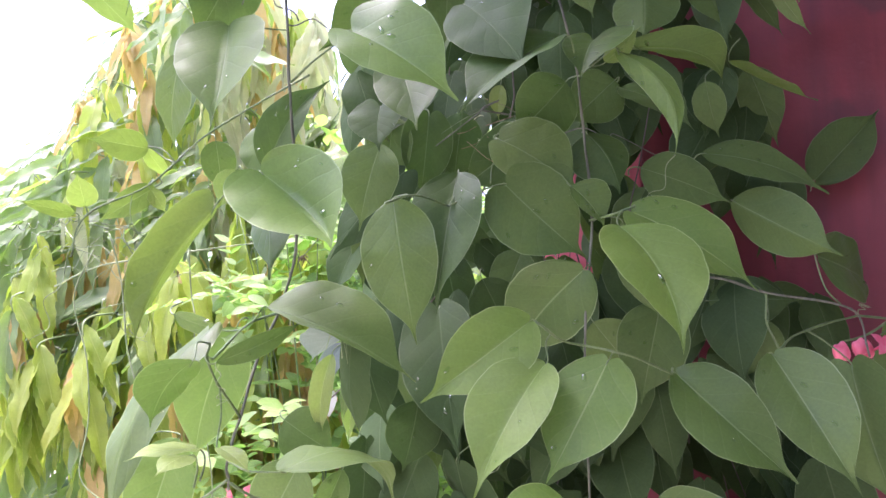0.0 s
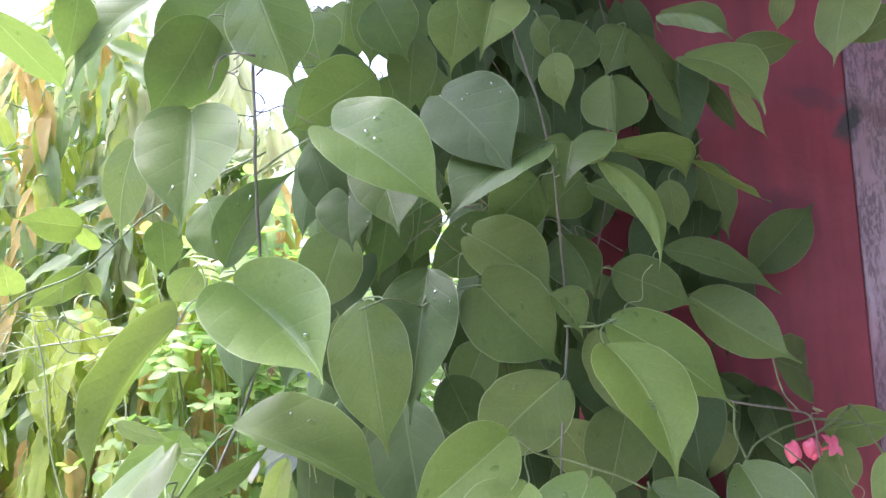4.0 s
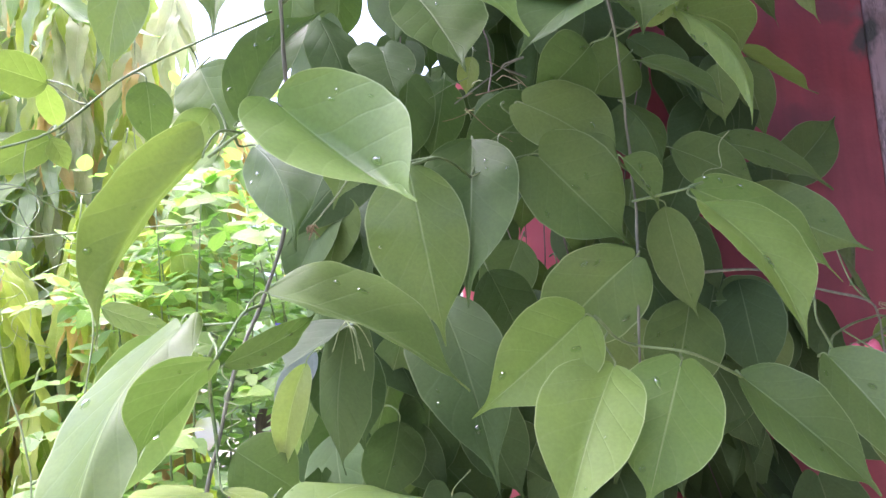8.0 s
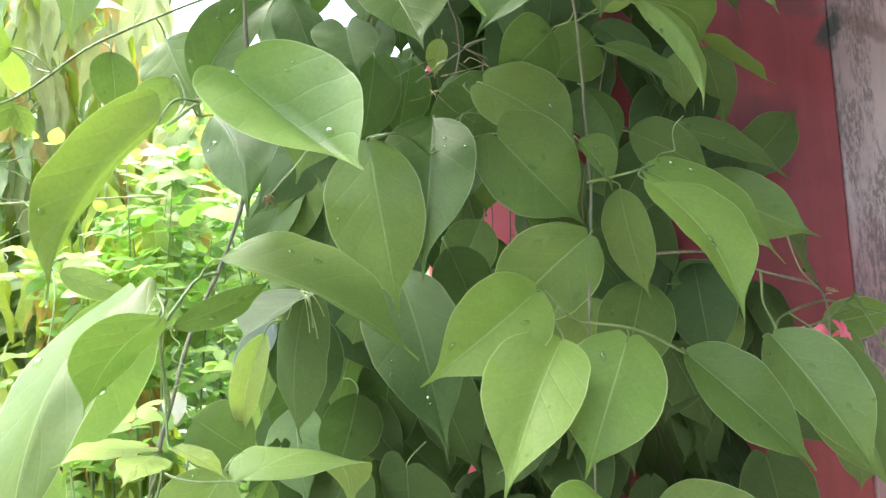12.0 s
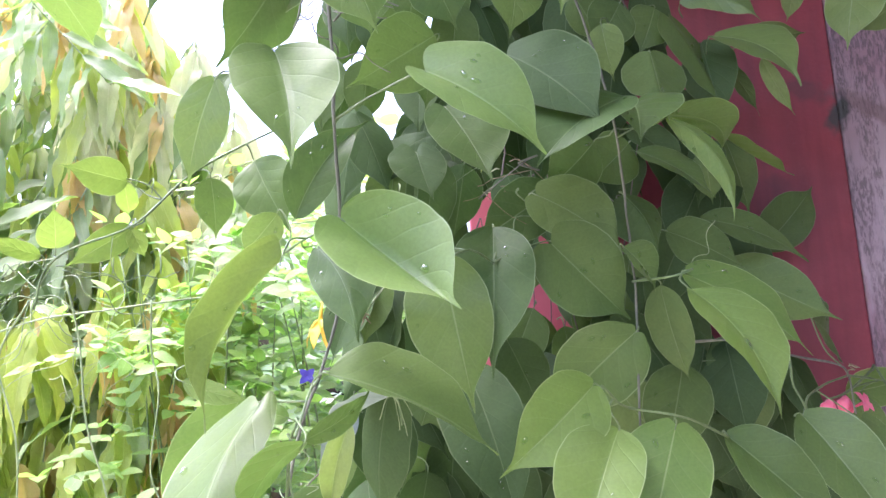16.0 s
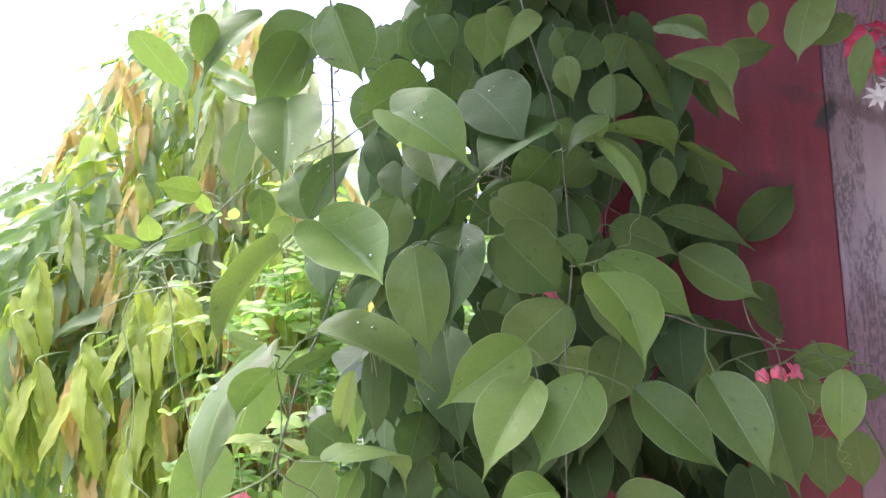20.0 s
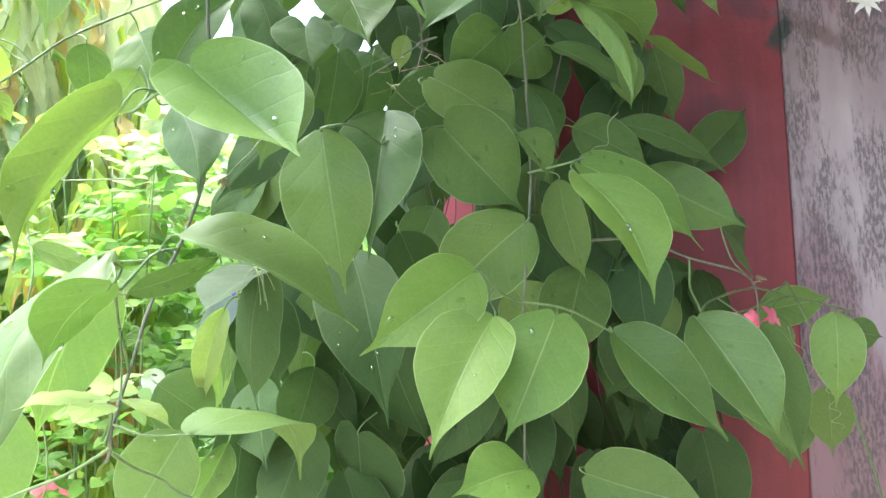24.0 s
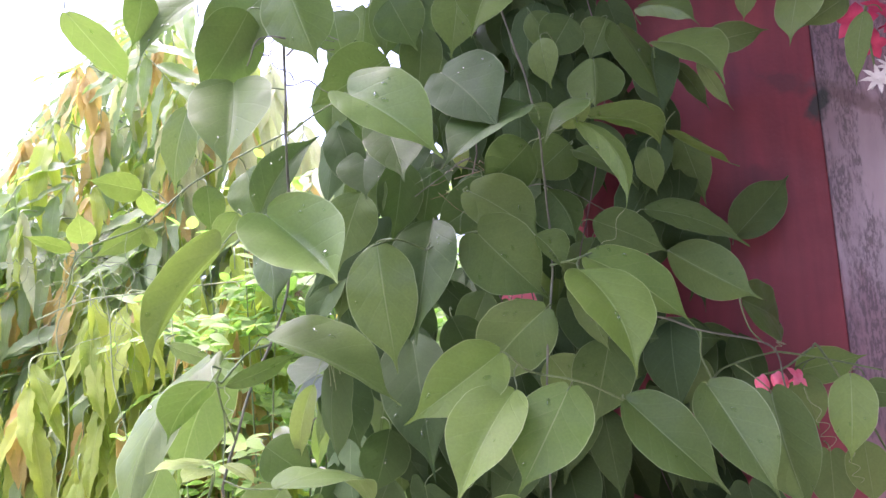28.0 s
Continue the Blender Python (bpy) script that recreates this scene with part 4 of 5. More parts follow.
leaf((-0.183, 0.561, 1.260), (-0.116, 0.662, 1.215), 0.062, (0.30, 0.20, 0.93), -6, 0.25, "dark", heart=0.10, skew=0.00, curve=0.06, drops=2)
leaf((-0.202, 0.671, 1.251), (-0.246, 0.690, 1.172), 0.057, (-0.19, -0.97, -0.13), 12, 0.06, drops=3)
leaf((-0.173, 0.708, 1.238), (-0.205, 0.722, 1.180), 0.028, (0.21, -0.91, -0.34), 28, 0.06, drops=2)
leaf((-0.262, 0.672, 1.372), (-0.311, 0.695, 1.243), 0.062, (0.15, -1.00, 0.15), 10, 0.06, "bright", curve=0.04, drops=1)
leaf((-0.330, 0.700, 1.270), (-0.370, 0.710, 1.150), 0.065, (0.10, -1.00, 0.20), 10, 0.06, "bright")
leaf((-0.220, 0.492, 1.287), (-0.251, 0.458, 1.284), 0.026, (0.10, -0.16, 0.98), 6, 0.05, "young", heart=0.29, skew=-0.00, curve=0.01, drops=0)
leaf((-0.211, 0.465, 1.286), (-0.219, 0.434, 1.278), 0.019, (0.14, -0.31, 0.94), -7, 0.09, "young", heart=0.08, skew=0.04, curve=0.01, drops=0)
leaf((-0.211, 0.513, 1.284), (-0.185, 0.500, 1.269), 0.018, (0.25, -0.22, 0.94), 15, 0.06, "young", heart=0.27, skew=0.04, curve=0.00, drops=0)
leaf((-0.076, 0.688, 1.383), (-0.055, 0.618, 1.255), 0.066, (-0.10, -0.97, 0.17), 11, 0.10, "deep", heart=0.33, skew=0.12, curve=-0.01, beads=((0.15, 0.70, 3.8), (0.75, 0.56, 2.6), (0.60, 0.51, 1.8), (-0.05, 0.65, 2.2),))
leaf((-0.214, 0.511, 1.343), (-0.169, 0.568, 1.372), 0.016, (0.81, -0.58, -0.10), 8, 0.10, drops=3)
leaf((-0.224, 0.603, 1.354), (-0.251, 0.608, 1.362), 0.014, (-0.04, -0.94, 0.34), 8, 0.06, "bright", drops=1)
leaf((-0.300, 0.626, 1.383), (-0.251, 0.629, 1.367), 0.018, (-0.09, -0.88, -0.46), 8, 0.06, drops=2)
leaf((-0.150, 0.618, 1.366), (-0.195, 0.679, 1.338), 0.048, (0.45, -0.65, 0.61), 23, 0.04, "silver", heart=0.33, skew=-0.04, curve=0.03, drops=3)
leaf((-0.171, 0.709, 1.355), (-0.204, 0.716, 1.304), 0.022, (-0.25, -0.97, 0.02), 8, 0.06, "silver", drops=1)
leaf((-0.183, 0.803, 1.347), (-0.190, 0.812, 1.298), 0.015, (-0.48, -0.87, -0.09), 8, 0.06, "silver")
leaf((0.340, 0.762, 1.347), (0.406, 0.734, 1.362), 0.038, (-0.39, -0.92, -0.01), 8, 0.10, "bright")
leaf((0.344, 0.656, 1.341), (0.327, 0.642, 1.259), 0.042, (-0.67, -0.71, 0.21), -18, 0.06, "bright", heart=0.11, skew=0.02, curve=-0.03, beads=((0.05, 0.56, 2.4), (-0.45, 0.51, 1.8), (0.75, 0.65, 1.6),))
leaf((0.354, 0.658, 1.326), (0.394, 0.659, 1.320), 0.027, (0.02, -1.00, -0.08), 8, 0.06, drops=2)
leaf((0.363, 0.752, 1.261), (0.367, 0.765, 1.191), 0.044, (-0.44, -0.88, -0.19), 10, 0.06, "dark", heart=0.4)
leaf((0.335, 0.737, 1.339), (0.352, 0.747, 1.285), 0.035, (-0.35, -0.89, -0.28), 10, 0.06, "dark", heart=0.4)
leaf((0.388, 0.729, 1.274), (0.398, 0.742, 1.205), 0.041, (-0.45, -0.86, -0.23), 8, 0.06, "dark", drops=2)
leaf((0.027, 0.551, 1.234), (-0.032, 0.512, 1.226), 0.042, (-0.45, -0.83, 0.33), 13, 0.06, "bright", heart=0.15, skew=0.01, curve=0.01, drops=3)
leaf((0.102, 0.637, 1.215), (0.186, 0.590, 1.194), 0.057, (-0.50, -0.87, 0.02), 14, 0.06, "dark", heart=0.19, skew=0.01, curve=0.01, drops=1)
leaf((-0.155, 0.712, 1.362), (-0.133, 0.728, 1.275), 0.056, (-0.09, -0.97, -0.21), 8, 0.06, "deep", drops=2)
leaf((-0.105, 0.745, 1.297), (-0.125, 0.758, 1.226), 0.054, (0.34, -0.90, -0.27), 8, 0.06, "deep", drops=3)
leaf((-0.177, 0.690, 1.345), (-0.192, 0.712, 1.262), 0.024, (-0.30, -0.93, -0.19), 20, 0.06, "young", curve=0.05)
leaf((-0.036, 0.702, 1.411), (-0.003, 0.716, 1.341), 0.047, (0.03, -0.98, -0.18), 8, 0.06, "deep", drops=2)
leaf((0.123, 0.688, 1.383), (0.103, 0.705, 1.293), 0.060, (-0.23, -0.96, -0.13), 8, 0.06, "dark", drops=3)
leaf((0.065, 0.711, 1.368), (0.114, 0.722, 1.310), 0.053, (-0.28, -0.87, -0.40), 8, 0.06, "dark", drops=1)
leaf((0.179, 0.748, 1.386), (0.265, 0.749, 1.383), 0.050, (0.01, -0.96, 0.27), -18, 0.06, "dark", heart=0.0)
leaf((0.003, 0.743, 1.442), (-0.023, 0.760, 1.372), 0.047, (-0.43, -0.90, -0.06), 8, 0.06, "dark")
leaf((0.237, 0.683, 1.679), (0.275, 0.695, 1.625), 0.016, (-0.55, -0.65, -0.53), 8, 0.06)
leaf((0.231, 0.740, 1.702), (0.267, 0.741, 1.642), 0.022, (0.05, -1.00, 0.01), 8, 0.06, "dark")
leaf((0.238, 0.764, 1.622), (0.266, 0.779, 1.542), 0.041, (-0.15, -0.96, -0.24), 8, 0.06, "dark")
leaf((0.182, 0.712, 1.592), (0.196, 0.732, 1.542), 0.031, (-0.54, -0.72, -0.45), 8, 0.06, "dark")
leaf((0.245, 0.787, 1.393), (0.306, 0.794, 1.360), 0.041, (0.10, -1.00, -0.01), -12, 0.06, "dark", heart=0.3)
leaf((0.155, 0.753, 1.468), (0.175, 0.767, 1.393), 0.044, (0.04, -0.98, -0.18), 8, 0.06, "dark")
leaf((0.100, 0.694, 1.585), (0.156, 0.658, 1.530), 0.049, (0.35, -0.83, 0.43), 15, 0.06, "dark", heart=0.00, skew=-0.04, curve=-0.02, drops=0)
leaf((0.109, 0.719, 1.752), (0.079, 0.728, 1.702), 0.052, (0.00, -0.98, -0.19), 8, 0.06, "dark")
leaf((-0.096, 0.695, 1.766), (-0.066, 0.706, 1.709), 0.057, (-0.09, -0.97, -0.23), 8, 0.06, "dark")
leaf((-0.159, 0.698, 1.755), (-0.148, 0.708, 1.699), 0.057, (-0.27, -0.94, -0.23), 8, 0.06, "dark")
leaf((0.066, 0.736, 1.769), (0.098, 0.746, 1.717), 0.036, (-0.07, -0.97, -0.23), -18, 0.06, "dark", heart=0.0)
leaf((-0.147, 0.653, 1.371), (-0.150, 0.698, 1.264), 0.047, (-0.68, -0.73, -0.09), -16, 0.10, "deep", heart=0.29, skew=-0.08, curve=-0.01, drops=0)
leaf((-0.102, 0.738, 1.360), (-0.121, 0.821, 1.265), 0.041, (-0.31, -0.60, -0.74), -22, 0.07, "dark", heart=0.34, skew=-0.06, curve=0.01, drops=0)
leaf((-0.071, 0.788, 1.296), (-0.075, 0.798, 1.238), 0.037, (0.03, -0.99, -0.17), 22, 0.06, "dark", heart=0.2)
leaf((-0.039, 0.785, 1.272), (-0.033, 0.795, 1.203), 0.042, (-0.33, -0.93, -0.16), 8, 0.06, "dark")
leaf((-0.098, 0.816, 1.281), (-0.097, 0.826, 1.215), 0.038, (-0.09, -0.98, -0.15), 8, 0.06, "dark")
leaf((-0.168, 0.739, 1.336), (-0.182, 0.752, 1.276), 0.016, (-0.44, -0.90, -0.08), 8, 0.06)
leaf((-0.014, 0.821, 1.640), (-0.018, 0.840, 1.605), 0.022, (-0.45, -0.89, -0.04), 15, 0.06, "young", heart=0.00, skew=0.02, curve=0.00, drops=0)
leaf((-0.143, 0.733, 1.478), (-0.160, 0.747, 1.410), 0.035, (-0.35, -0.93, -0.10), 8, 0.06, "dark")
leaf((-0.125, 0.750, 1.586), (-0.136, 0.765, 1.507), 0.049, (-0.15, -0.97, -0.16), 14, 0.06, "dark", heart=0.1)
leaf((-0.088, 0.750, 1.586), (-0.101, 0.766, 1.503), 0.052, (0.24, -0.95, -0.22), 10, 0.06, "dark", heart=0.4)
leaf((-0.054, 0.760, 1.591), (-0.067, 0.774, 1.514), 0.046, (0.03, -0.98, -0.19), -18, 0.06, "dark", heart=0.0)
leaf((0.046, 0.781, 1.427), (0.054, 0.793, 1.363), 0.036, (0.08, -0.98, -0.18), 8, 0.06, "dark")
leaf((-0.169, 0.798, 1.362), (-0.182, 0.812, 1.283), 0.023, (-0.42, -0.90, -0.10), 24, 0.06, "young", curve=0.06)
leaf((-0.138, 0.836, 1.343), (-0.143, 0.849, 1.260), 0.027, (0.30, -0.94, -0.17), 26, 0.06, "bright", curve=-0.05)
# the deep ones here carry the low middle's shade in their colour
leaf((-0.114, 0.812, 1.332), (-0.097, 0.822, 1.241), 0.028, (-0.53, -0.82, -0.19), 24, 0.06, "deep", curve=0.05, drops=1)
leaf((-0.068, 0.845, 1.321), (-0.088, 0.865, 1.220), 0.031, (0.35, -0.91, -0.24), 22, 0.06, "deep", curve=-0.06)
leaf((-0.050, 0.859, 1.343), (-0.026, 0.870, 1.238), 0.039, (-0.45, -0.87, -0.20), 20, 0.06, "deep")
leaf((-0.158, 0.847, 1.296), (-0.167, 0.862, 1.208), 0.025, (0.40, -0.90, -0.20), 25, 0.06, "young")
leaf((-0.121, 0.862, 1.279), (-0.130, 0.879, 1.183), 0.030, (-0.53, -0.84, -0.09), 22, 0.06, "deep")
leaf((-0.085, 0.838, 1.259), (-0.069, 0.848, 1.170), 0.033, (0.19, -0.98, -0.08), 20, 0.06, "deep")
leaf((-0.184, 0.827, 1.323), (-0.198, 0.842, 1.242), 0.021, (-0.25, -0.96, -0.14), 28, 0.06, "bright")
leaf((-0.068, 0.728, 1.240), (-0.051, 0.806, 1.162), 0.071, (-0.60, -0.79, -0.09), -20, 0.07, "deep", heart=0.34, skew=-0.08, curve=-0.04, drops=0)
leaf((-0.166, 0.883, 1.829), (-0.174, 0.901, 1.739), 0.054, (-0.03, -0.98, -0.19), -18, 0.06, "dark", heart=0.0)
leaf((-0.186, 0.898, 1.765), (-0.192, 0.916, 1.673), 0.057, (-0.28, -0.95, -0.17), 14, 0.06, "dark", heart=0.1)
leaf((-0.138, 0.882, 1.757), (-0.147, 0.899, 1.673), 0.050, (0.11, -0.97, -0.21), -18, 0.06, "dark", heart=0.0)
leaf((-0.061, 0.734, 1.743), (-0.068, 0.749, 1.666), 0.048, (0.02, -0.98, -0.19), 10, 0.06, "dark", heart=0.4)
leaf((-0.038, 0.767, 1.731), (-0.049, 0.780, 1.666), 0.038, (-0.16, -0.97, -0.16), 10, 0.06, "dark", heart=0.4)
leaf((-0.082, 0.769, 1.719), (-0.088, 0.782, 1.654), 0.040, (0.04, -0.98, -0.19), 14, 0.06, "dark", heart=0.1)
leaf((-0.098, 0.749, 1.805), (-0.107, 0.765, 1.723), 0.046, (0.10, -0.98, -0.20), -12, 0.06, "dark", heart=0.3)
leaf((-0.061, 0.769, 1.806), (-0.067, 0.784, 1.728), 0.049, (0.22, -0.96, -0.20), 22, 0.06, "dark", heart=0.2)
leaf((-0.130, 0.771, 1.798), (-0.138, 0.786, 1.721), 0.047, (-0.05, -0.98, -0.18), -12, 0.06, "dark", heart=0.3)
leaf((-0.083, 0.780, 1.859), (-0.092, 0.793, 1.789), 0.041, (0.09, -0.98, -0.20), 22, 0.06, "dark", heart=0.2)
leaf((0.098, 0.846, 1.461), (0.104, 0.859, 1.392), 0.040, (-0.14, -0.97, -0.20), 10, 0.06, "dark", heart=0.4)
leaf((0.043, 0.853, 1.528), (0.037, 0.865, 1.468), 0.037, (-0.09, -0.98, -0.18), 14, 0.06, "dark", heart=0.1)
leaf((0.043, 0.889, 1.445), (0.047, 0.910, 1.335), 0.067, (-0.09, -0.98, -0.19), -12, 0.06, "dark", heart=0.3)
leaf((0.108, 0.831, 1.536), (0.095, 0.853, 1.423), 0.066, (-0.16, -0.97, -0.17), 8, 0.06, "dark")
leaf((0.136, 0.805, 1.512), (0.124, 0.824, 1.413), 0.061, (-0.36, -0.92, -0.13), 8, 0.06, "dark")
leaf((-0.228, 0.706, 1.285), (-0.178, 0.713, 1.250), 0.051, (0.09, -0.99, -0.06), 8, 0.06, "dark", drops=1)
leaf((-0.014, 0.655, 1.531), (0.053, 0.629, 1.473), 0.058, (-0.30, -0.93, 0.24), -11, 0.05, "dark", heart=0.38, skew=-0.19, curve=-0.03, beads=((-0.35, 0.56, 2.0),))
leaf((0.063, 0.648, 1.529), (0.087, 0.643, 1.474), 0.051, (0.29, -0.95, -0.11), -22, 0.08, "dark", heart=0.10, skew=0.14, curve=-0.06, drops=1)


# ---- the climbing vine: the shaded leaves deep inside ----
rnd = random.Random(41)


def inner_place():
    """A spot in the shade between the front leaves and the wall; None where the mass has a hole."""
    x = rnd.uniform(-0.17, 0.10) if rnd.random() < 0.42 else rnd.uniform(0.05, 0.30)
    y = rnd.uniform(0.74, 0.95)
    z = rnd.uniform(0.95, 2.05) if rnd.random() < 0.7 else rnd.uniform(1.0, 1.42)
    if y > 0.967 - 0.351 * (x - 0.085) - 0.03 or x > min(0.30, 0.30 - 0.35 * (z - 1.48)):
        return None
    if 0.02 < x < 0.09 and 1.43 < z < 1.54 or (-0.15 < x < -0.09 and 1.53 < z < 1.64):
        return None
    if 0.10 < x < 0.165 and 1.12 < z < 1.25 or (-0.06 < x < 0.03 and 1.58 < z < 1.76):
        return None
    lng = rnd.uniform(0.08, 0.12)
    way = Vector((rnd.gauss(0, 0.4), rnd.gauss(-0.1, 0.25), -1)).normalized()
    face = Vector((rnd.gauss(-0.2, 0.4), -1, rnd.uniform(0.0, 0.7)))
    mid = Vector((x, y, z)) + way * lng * 0.5
    if abs(mid.x - 0.02 - 0.31 * (mid.y - 0.74)) < 0.034 and abs(mid.z - 1.434 - 0.19 * (mid.y - 0.74)) < 0.056:
        return None
    return Vector((x, y, z)), way, face, lng, lng * rnd.uniform(0.44, 0.60), rnd.choice((-1, 1)) * rnd.uniform(8, 26), rnd.uniform(0.03, 0.12)


made = 0
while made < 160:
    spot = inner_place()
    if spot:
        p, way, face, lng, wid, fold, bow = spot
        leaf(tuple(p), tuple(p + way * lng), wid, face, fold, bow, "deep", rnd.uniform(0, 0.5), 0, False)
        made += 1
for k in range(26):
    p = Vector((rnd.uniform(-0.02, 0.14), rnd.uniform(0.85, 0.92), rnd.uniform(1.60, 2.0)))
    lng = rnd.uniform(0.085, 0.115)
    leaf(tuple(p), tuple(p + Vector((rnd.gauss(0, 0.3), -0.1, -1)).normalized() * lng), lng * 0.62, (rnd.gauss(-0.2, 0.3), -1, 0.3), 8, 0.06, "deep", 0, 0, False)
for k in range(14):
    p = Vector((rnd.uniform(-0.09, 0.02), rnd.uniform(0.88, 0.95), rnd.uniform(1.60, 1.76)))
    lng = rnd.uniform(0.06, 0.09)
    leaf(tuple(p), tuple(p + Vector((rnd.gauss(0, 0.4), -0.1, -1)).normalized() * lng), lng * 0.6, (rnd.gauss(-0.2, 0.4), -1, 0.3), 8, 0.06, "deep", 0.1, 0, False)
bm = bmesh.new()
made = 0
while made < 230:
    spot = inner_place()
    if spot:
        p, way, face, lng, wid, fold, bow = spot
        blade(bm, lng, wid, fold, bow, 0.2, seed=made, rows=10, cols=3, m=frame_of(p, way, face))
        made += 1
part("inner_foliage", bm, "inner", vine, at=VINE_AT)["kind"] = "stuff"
for k in range(5):
    x, y, z = rnd.uniform(0.0, 0.16), rnd.uniform(0.74, 0.86), rnd.uniform(1.75, 2.05)
    line = [(x, y, z)]
    for j in range(7):
        x, y, z = x + rnd.gauss(0, 0.04), min(0.9, max(0.68, y + rnd.gauss(0, 0.02))), z - rnd.uniform(0.08, 0.16)
        line.append((x, y, z))
    stem(line, rnd.uniform(0.0007, 0.0011), "bark", "inner_stem", 4)


for k in range(7):
    x, z = rnd.uniform(0.0, 0.12), 1.58
    line = []
    for j in range(6):
        line.append((x, 0.925 - 0.35 * (x - 0.085), z))
        x, z = x + rnd.gauss(0, 0.016), z - rnd.uniform(0.02, 0.06)
    stem(line, rnd.uniform(0.0006, 0.0011), "bark", "inner_stem", 5)


for k in range(6):
    x, z = rnd.uniform(0.08, 0.20), 1.42
    line = []
    for j in range(6):
        line.append((x, 0.915 - 0.35 * (x - 0.085), z))
        x, z = x + rnd.gauss(0, 0.008), z - rnd.uniform(0.05, 0.1)
    stem(line, rnd.uniform(0.0007, 0.0016), "bark", "inner_stem", 5)


# ---- the flowering creeper at the post ----
def petal_star(bm, centre, face, radius, petals=5, tube_len=0.02, plump=0.66):
    at = frame_of(centre, Vector(face).orthogonal(), face)
    for k in range(petals):
        turn = at @ Matrix.Rotation(2 * math.pi * k / petals, 4, "Z")
        blade(bm, radius, radius * plump, 6, 0.10, 0, LANCE, 0.02, k, 8, 3, turn)
    tube(bm, [at @ Vector((0, 0, 0)), at @ Vector((0, 0, -tube_len))], [0.0016, 0.001], 6)


creeper = thing("flowering_creeper", (0.42, 0.80, 0.0), "flowering creeper with red, pink and white star flowers by the post", "creeper")
CREEP = Matrix.Translation((-0.42, -0.80, 0.0))
for c, f, r, mat in (
    ((0.415, 0.69, 1.722), (-0.3, -1, 0.1), 0.025, "petal_red"),
    ((0.440, 0.69, 1.738), (0.1, -1, 0.4), 0.017, "petal_red"),
    ((0.437, 0.70, 1.700), (-0.1, -1, -0.3), 0.018, "petal_red"),
    ((0.455, 0.685, 1.72), (0.3, -1, 0), 0.023, "petal_red"),
    ((0.432, 0.69, 1.655), (-0.2, -1, 0.2), 0.019, "petal_white"),
    ((0.452, 0.70, 1.672), (0.1, -1, 0.3), 0.017, "petal_white"),
):
    bm = bmesh.new()
    petal_star(bm, c, f, r, plump=0.30 if mat == "petal_white" else 0.66, petals=8 if mat == "petal_white" else 5)
    bloom = part("flower", bm, mat, creeper, "crimson star flower" if mat == "petal_red" else "white star flower", at=CREEP)
    bm = bmesh.new()
    for k in range(5):
        a = k * 1.257
        q = Vector(c)
        tube(bm, [q, q + Vector((0.004 * math.cos(a), -0.006, 0.004 * math.sin(a)))], [0.0004, 0.0006], 5)
    part("stamen", bm, "petal_white" if mat == "petal_red" else "petal_yellow", bloom, at=CREEP)
for c, r, mat in (((0.283, 0.715, 1.334), 0.0075, "petal_pink"), ((0.297, 0.71, 1.338), 0.0065, "petal_pink"), ((0.306, 0.72, 1.335), 0.007, "petal_pink")):
    bm = bmesh.new()
    bmesh.ops.create_uvsphere(bm, u_segments=12, v_segments=9, radius=r)
    for v in bm.verts:
        v.co = Vector((v.co.x, v.co.y, v.co.z * 1.25 + 0.0015 * math.sin(v.co.x * 700))) + Vector(c)
    part("bud", bm, mat, creeper, "round pink bud", at=CREEP)
bm = bmesh.new()
petal_star(bm, (0.315, 0.705, 1.340), (0.5, -1, 0.5), 0.014, 4, 0.012)
part("flower", bm, "petal_pink", creeper, at=CREEP)
for pts in ([(0.50, 0.74, 1.95), (0.46, 0.71, 1.82), (0.435, 0.70, 1.74), (0.437, 0.70, 1.66)], [(0.435, 0.70, 1.74), (0.418, 0.70, 1.73)], [(0.34, 0.72, 1.37), (0.31, 0.72, 1.35), (0.285, 0.72, 1.343)], [(0.50, 0.74, 0.9), (0.44, 0.74, 1.2), (0.36, 0.73, 1.36), (0.34, 0.72, 1.37)]):
    bm = bmesh.new()
    tube(bm, smooth_line(pts, 5), 0.0012, 6)
    part("stem", bm, "green_stem", creeper, at=CREEP)


# ---- the mast tree: drooping sprays of long wavy leaves ----
tree = thing("mast_tree", (-0.85, 1.85, 0.0), "mast tree with drooping wavy leaves, green, lime and copper when young", "tree")
TREE = Matrix.Translation((0.85, -1.85, 0.0))
bm = bmesh.new()
tube(bm, smooth_line([(-0.85, 1.85, -0.05), (-0.84, 1.86, 0.8), (-0.86, 1.84, 1.3), (-0.82, 1.86, 1.75)], 8), [0.05 - 0.0012 * k for k in range(25)], 14)
part("trunk", bm, "bark", tree, at=TREE)
long_meshes = {}
for mat in ("ashoka", "lime", "copper", "pale"):
    for k in range(4):
        bm = bmesh.new()
        blade(bm, 1.0, 0.165 + 0.02 * k, 16 + 4 * k, 0.02 + 0.015 * k, 0, LANCE, 0.018, k * 2.2, 40, 3, hook=0.05 * k, notch=0.07)
        me = bpy.data.meshes.new("leaf")
        bm.to_mesh(me)
        bm.free()
        for p in me.polygons:
            p.use_smooth = True
        me.materials.append(MAT[mat])
        long_meshes[mat, k] = me
rnd = random.Random(12)


def crown_top(x):
    """Height of the drooping crown's outline."""
    return 2.30 - (2.9 if x < -0.66 else 3.6) * (x + 0.66) ** 2


leaves = []


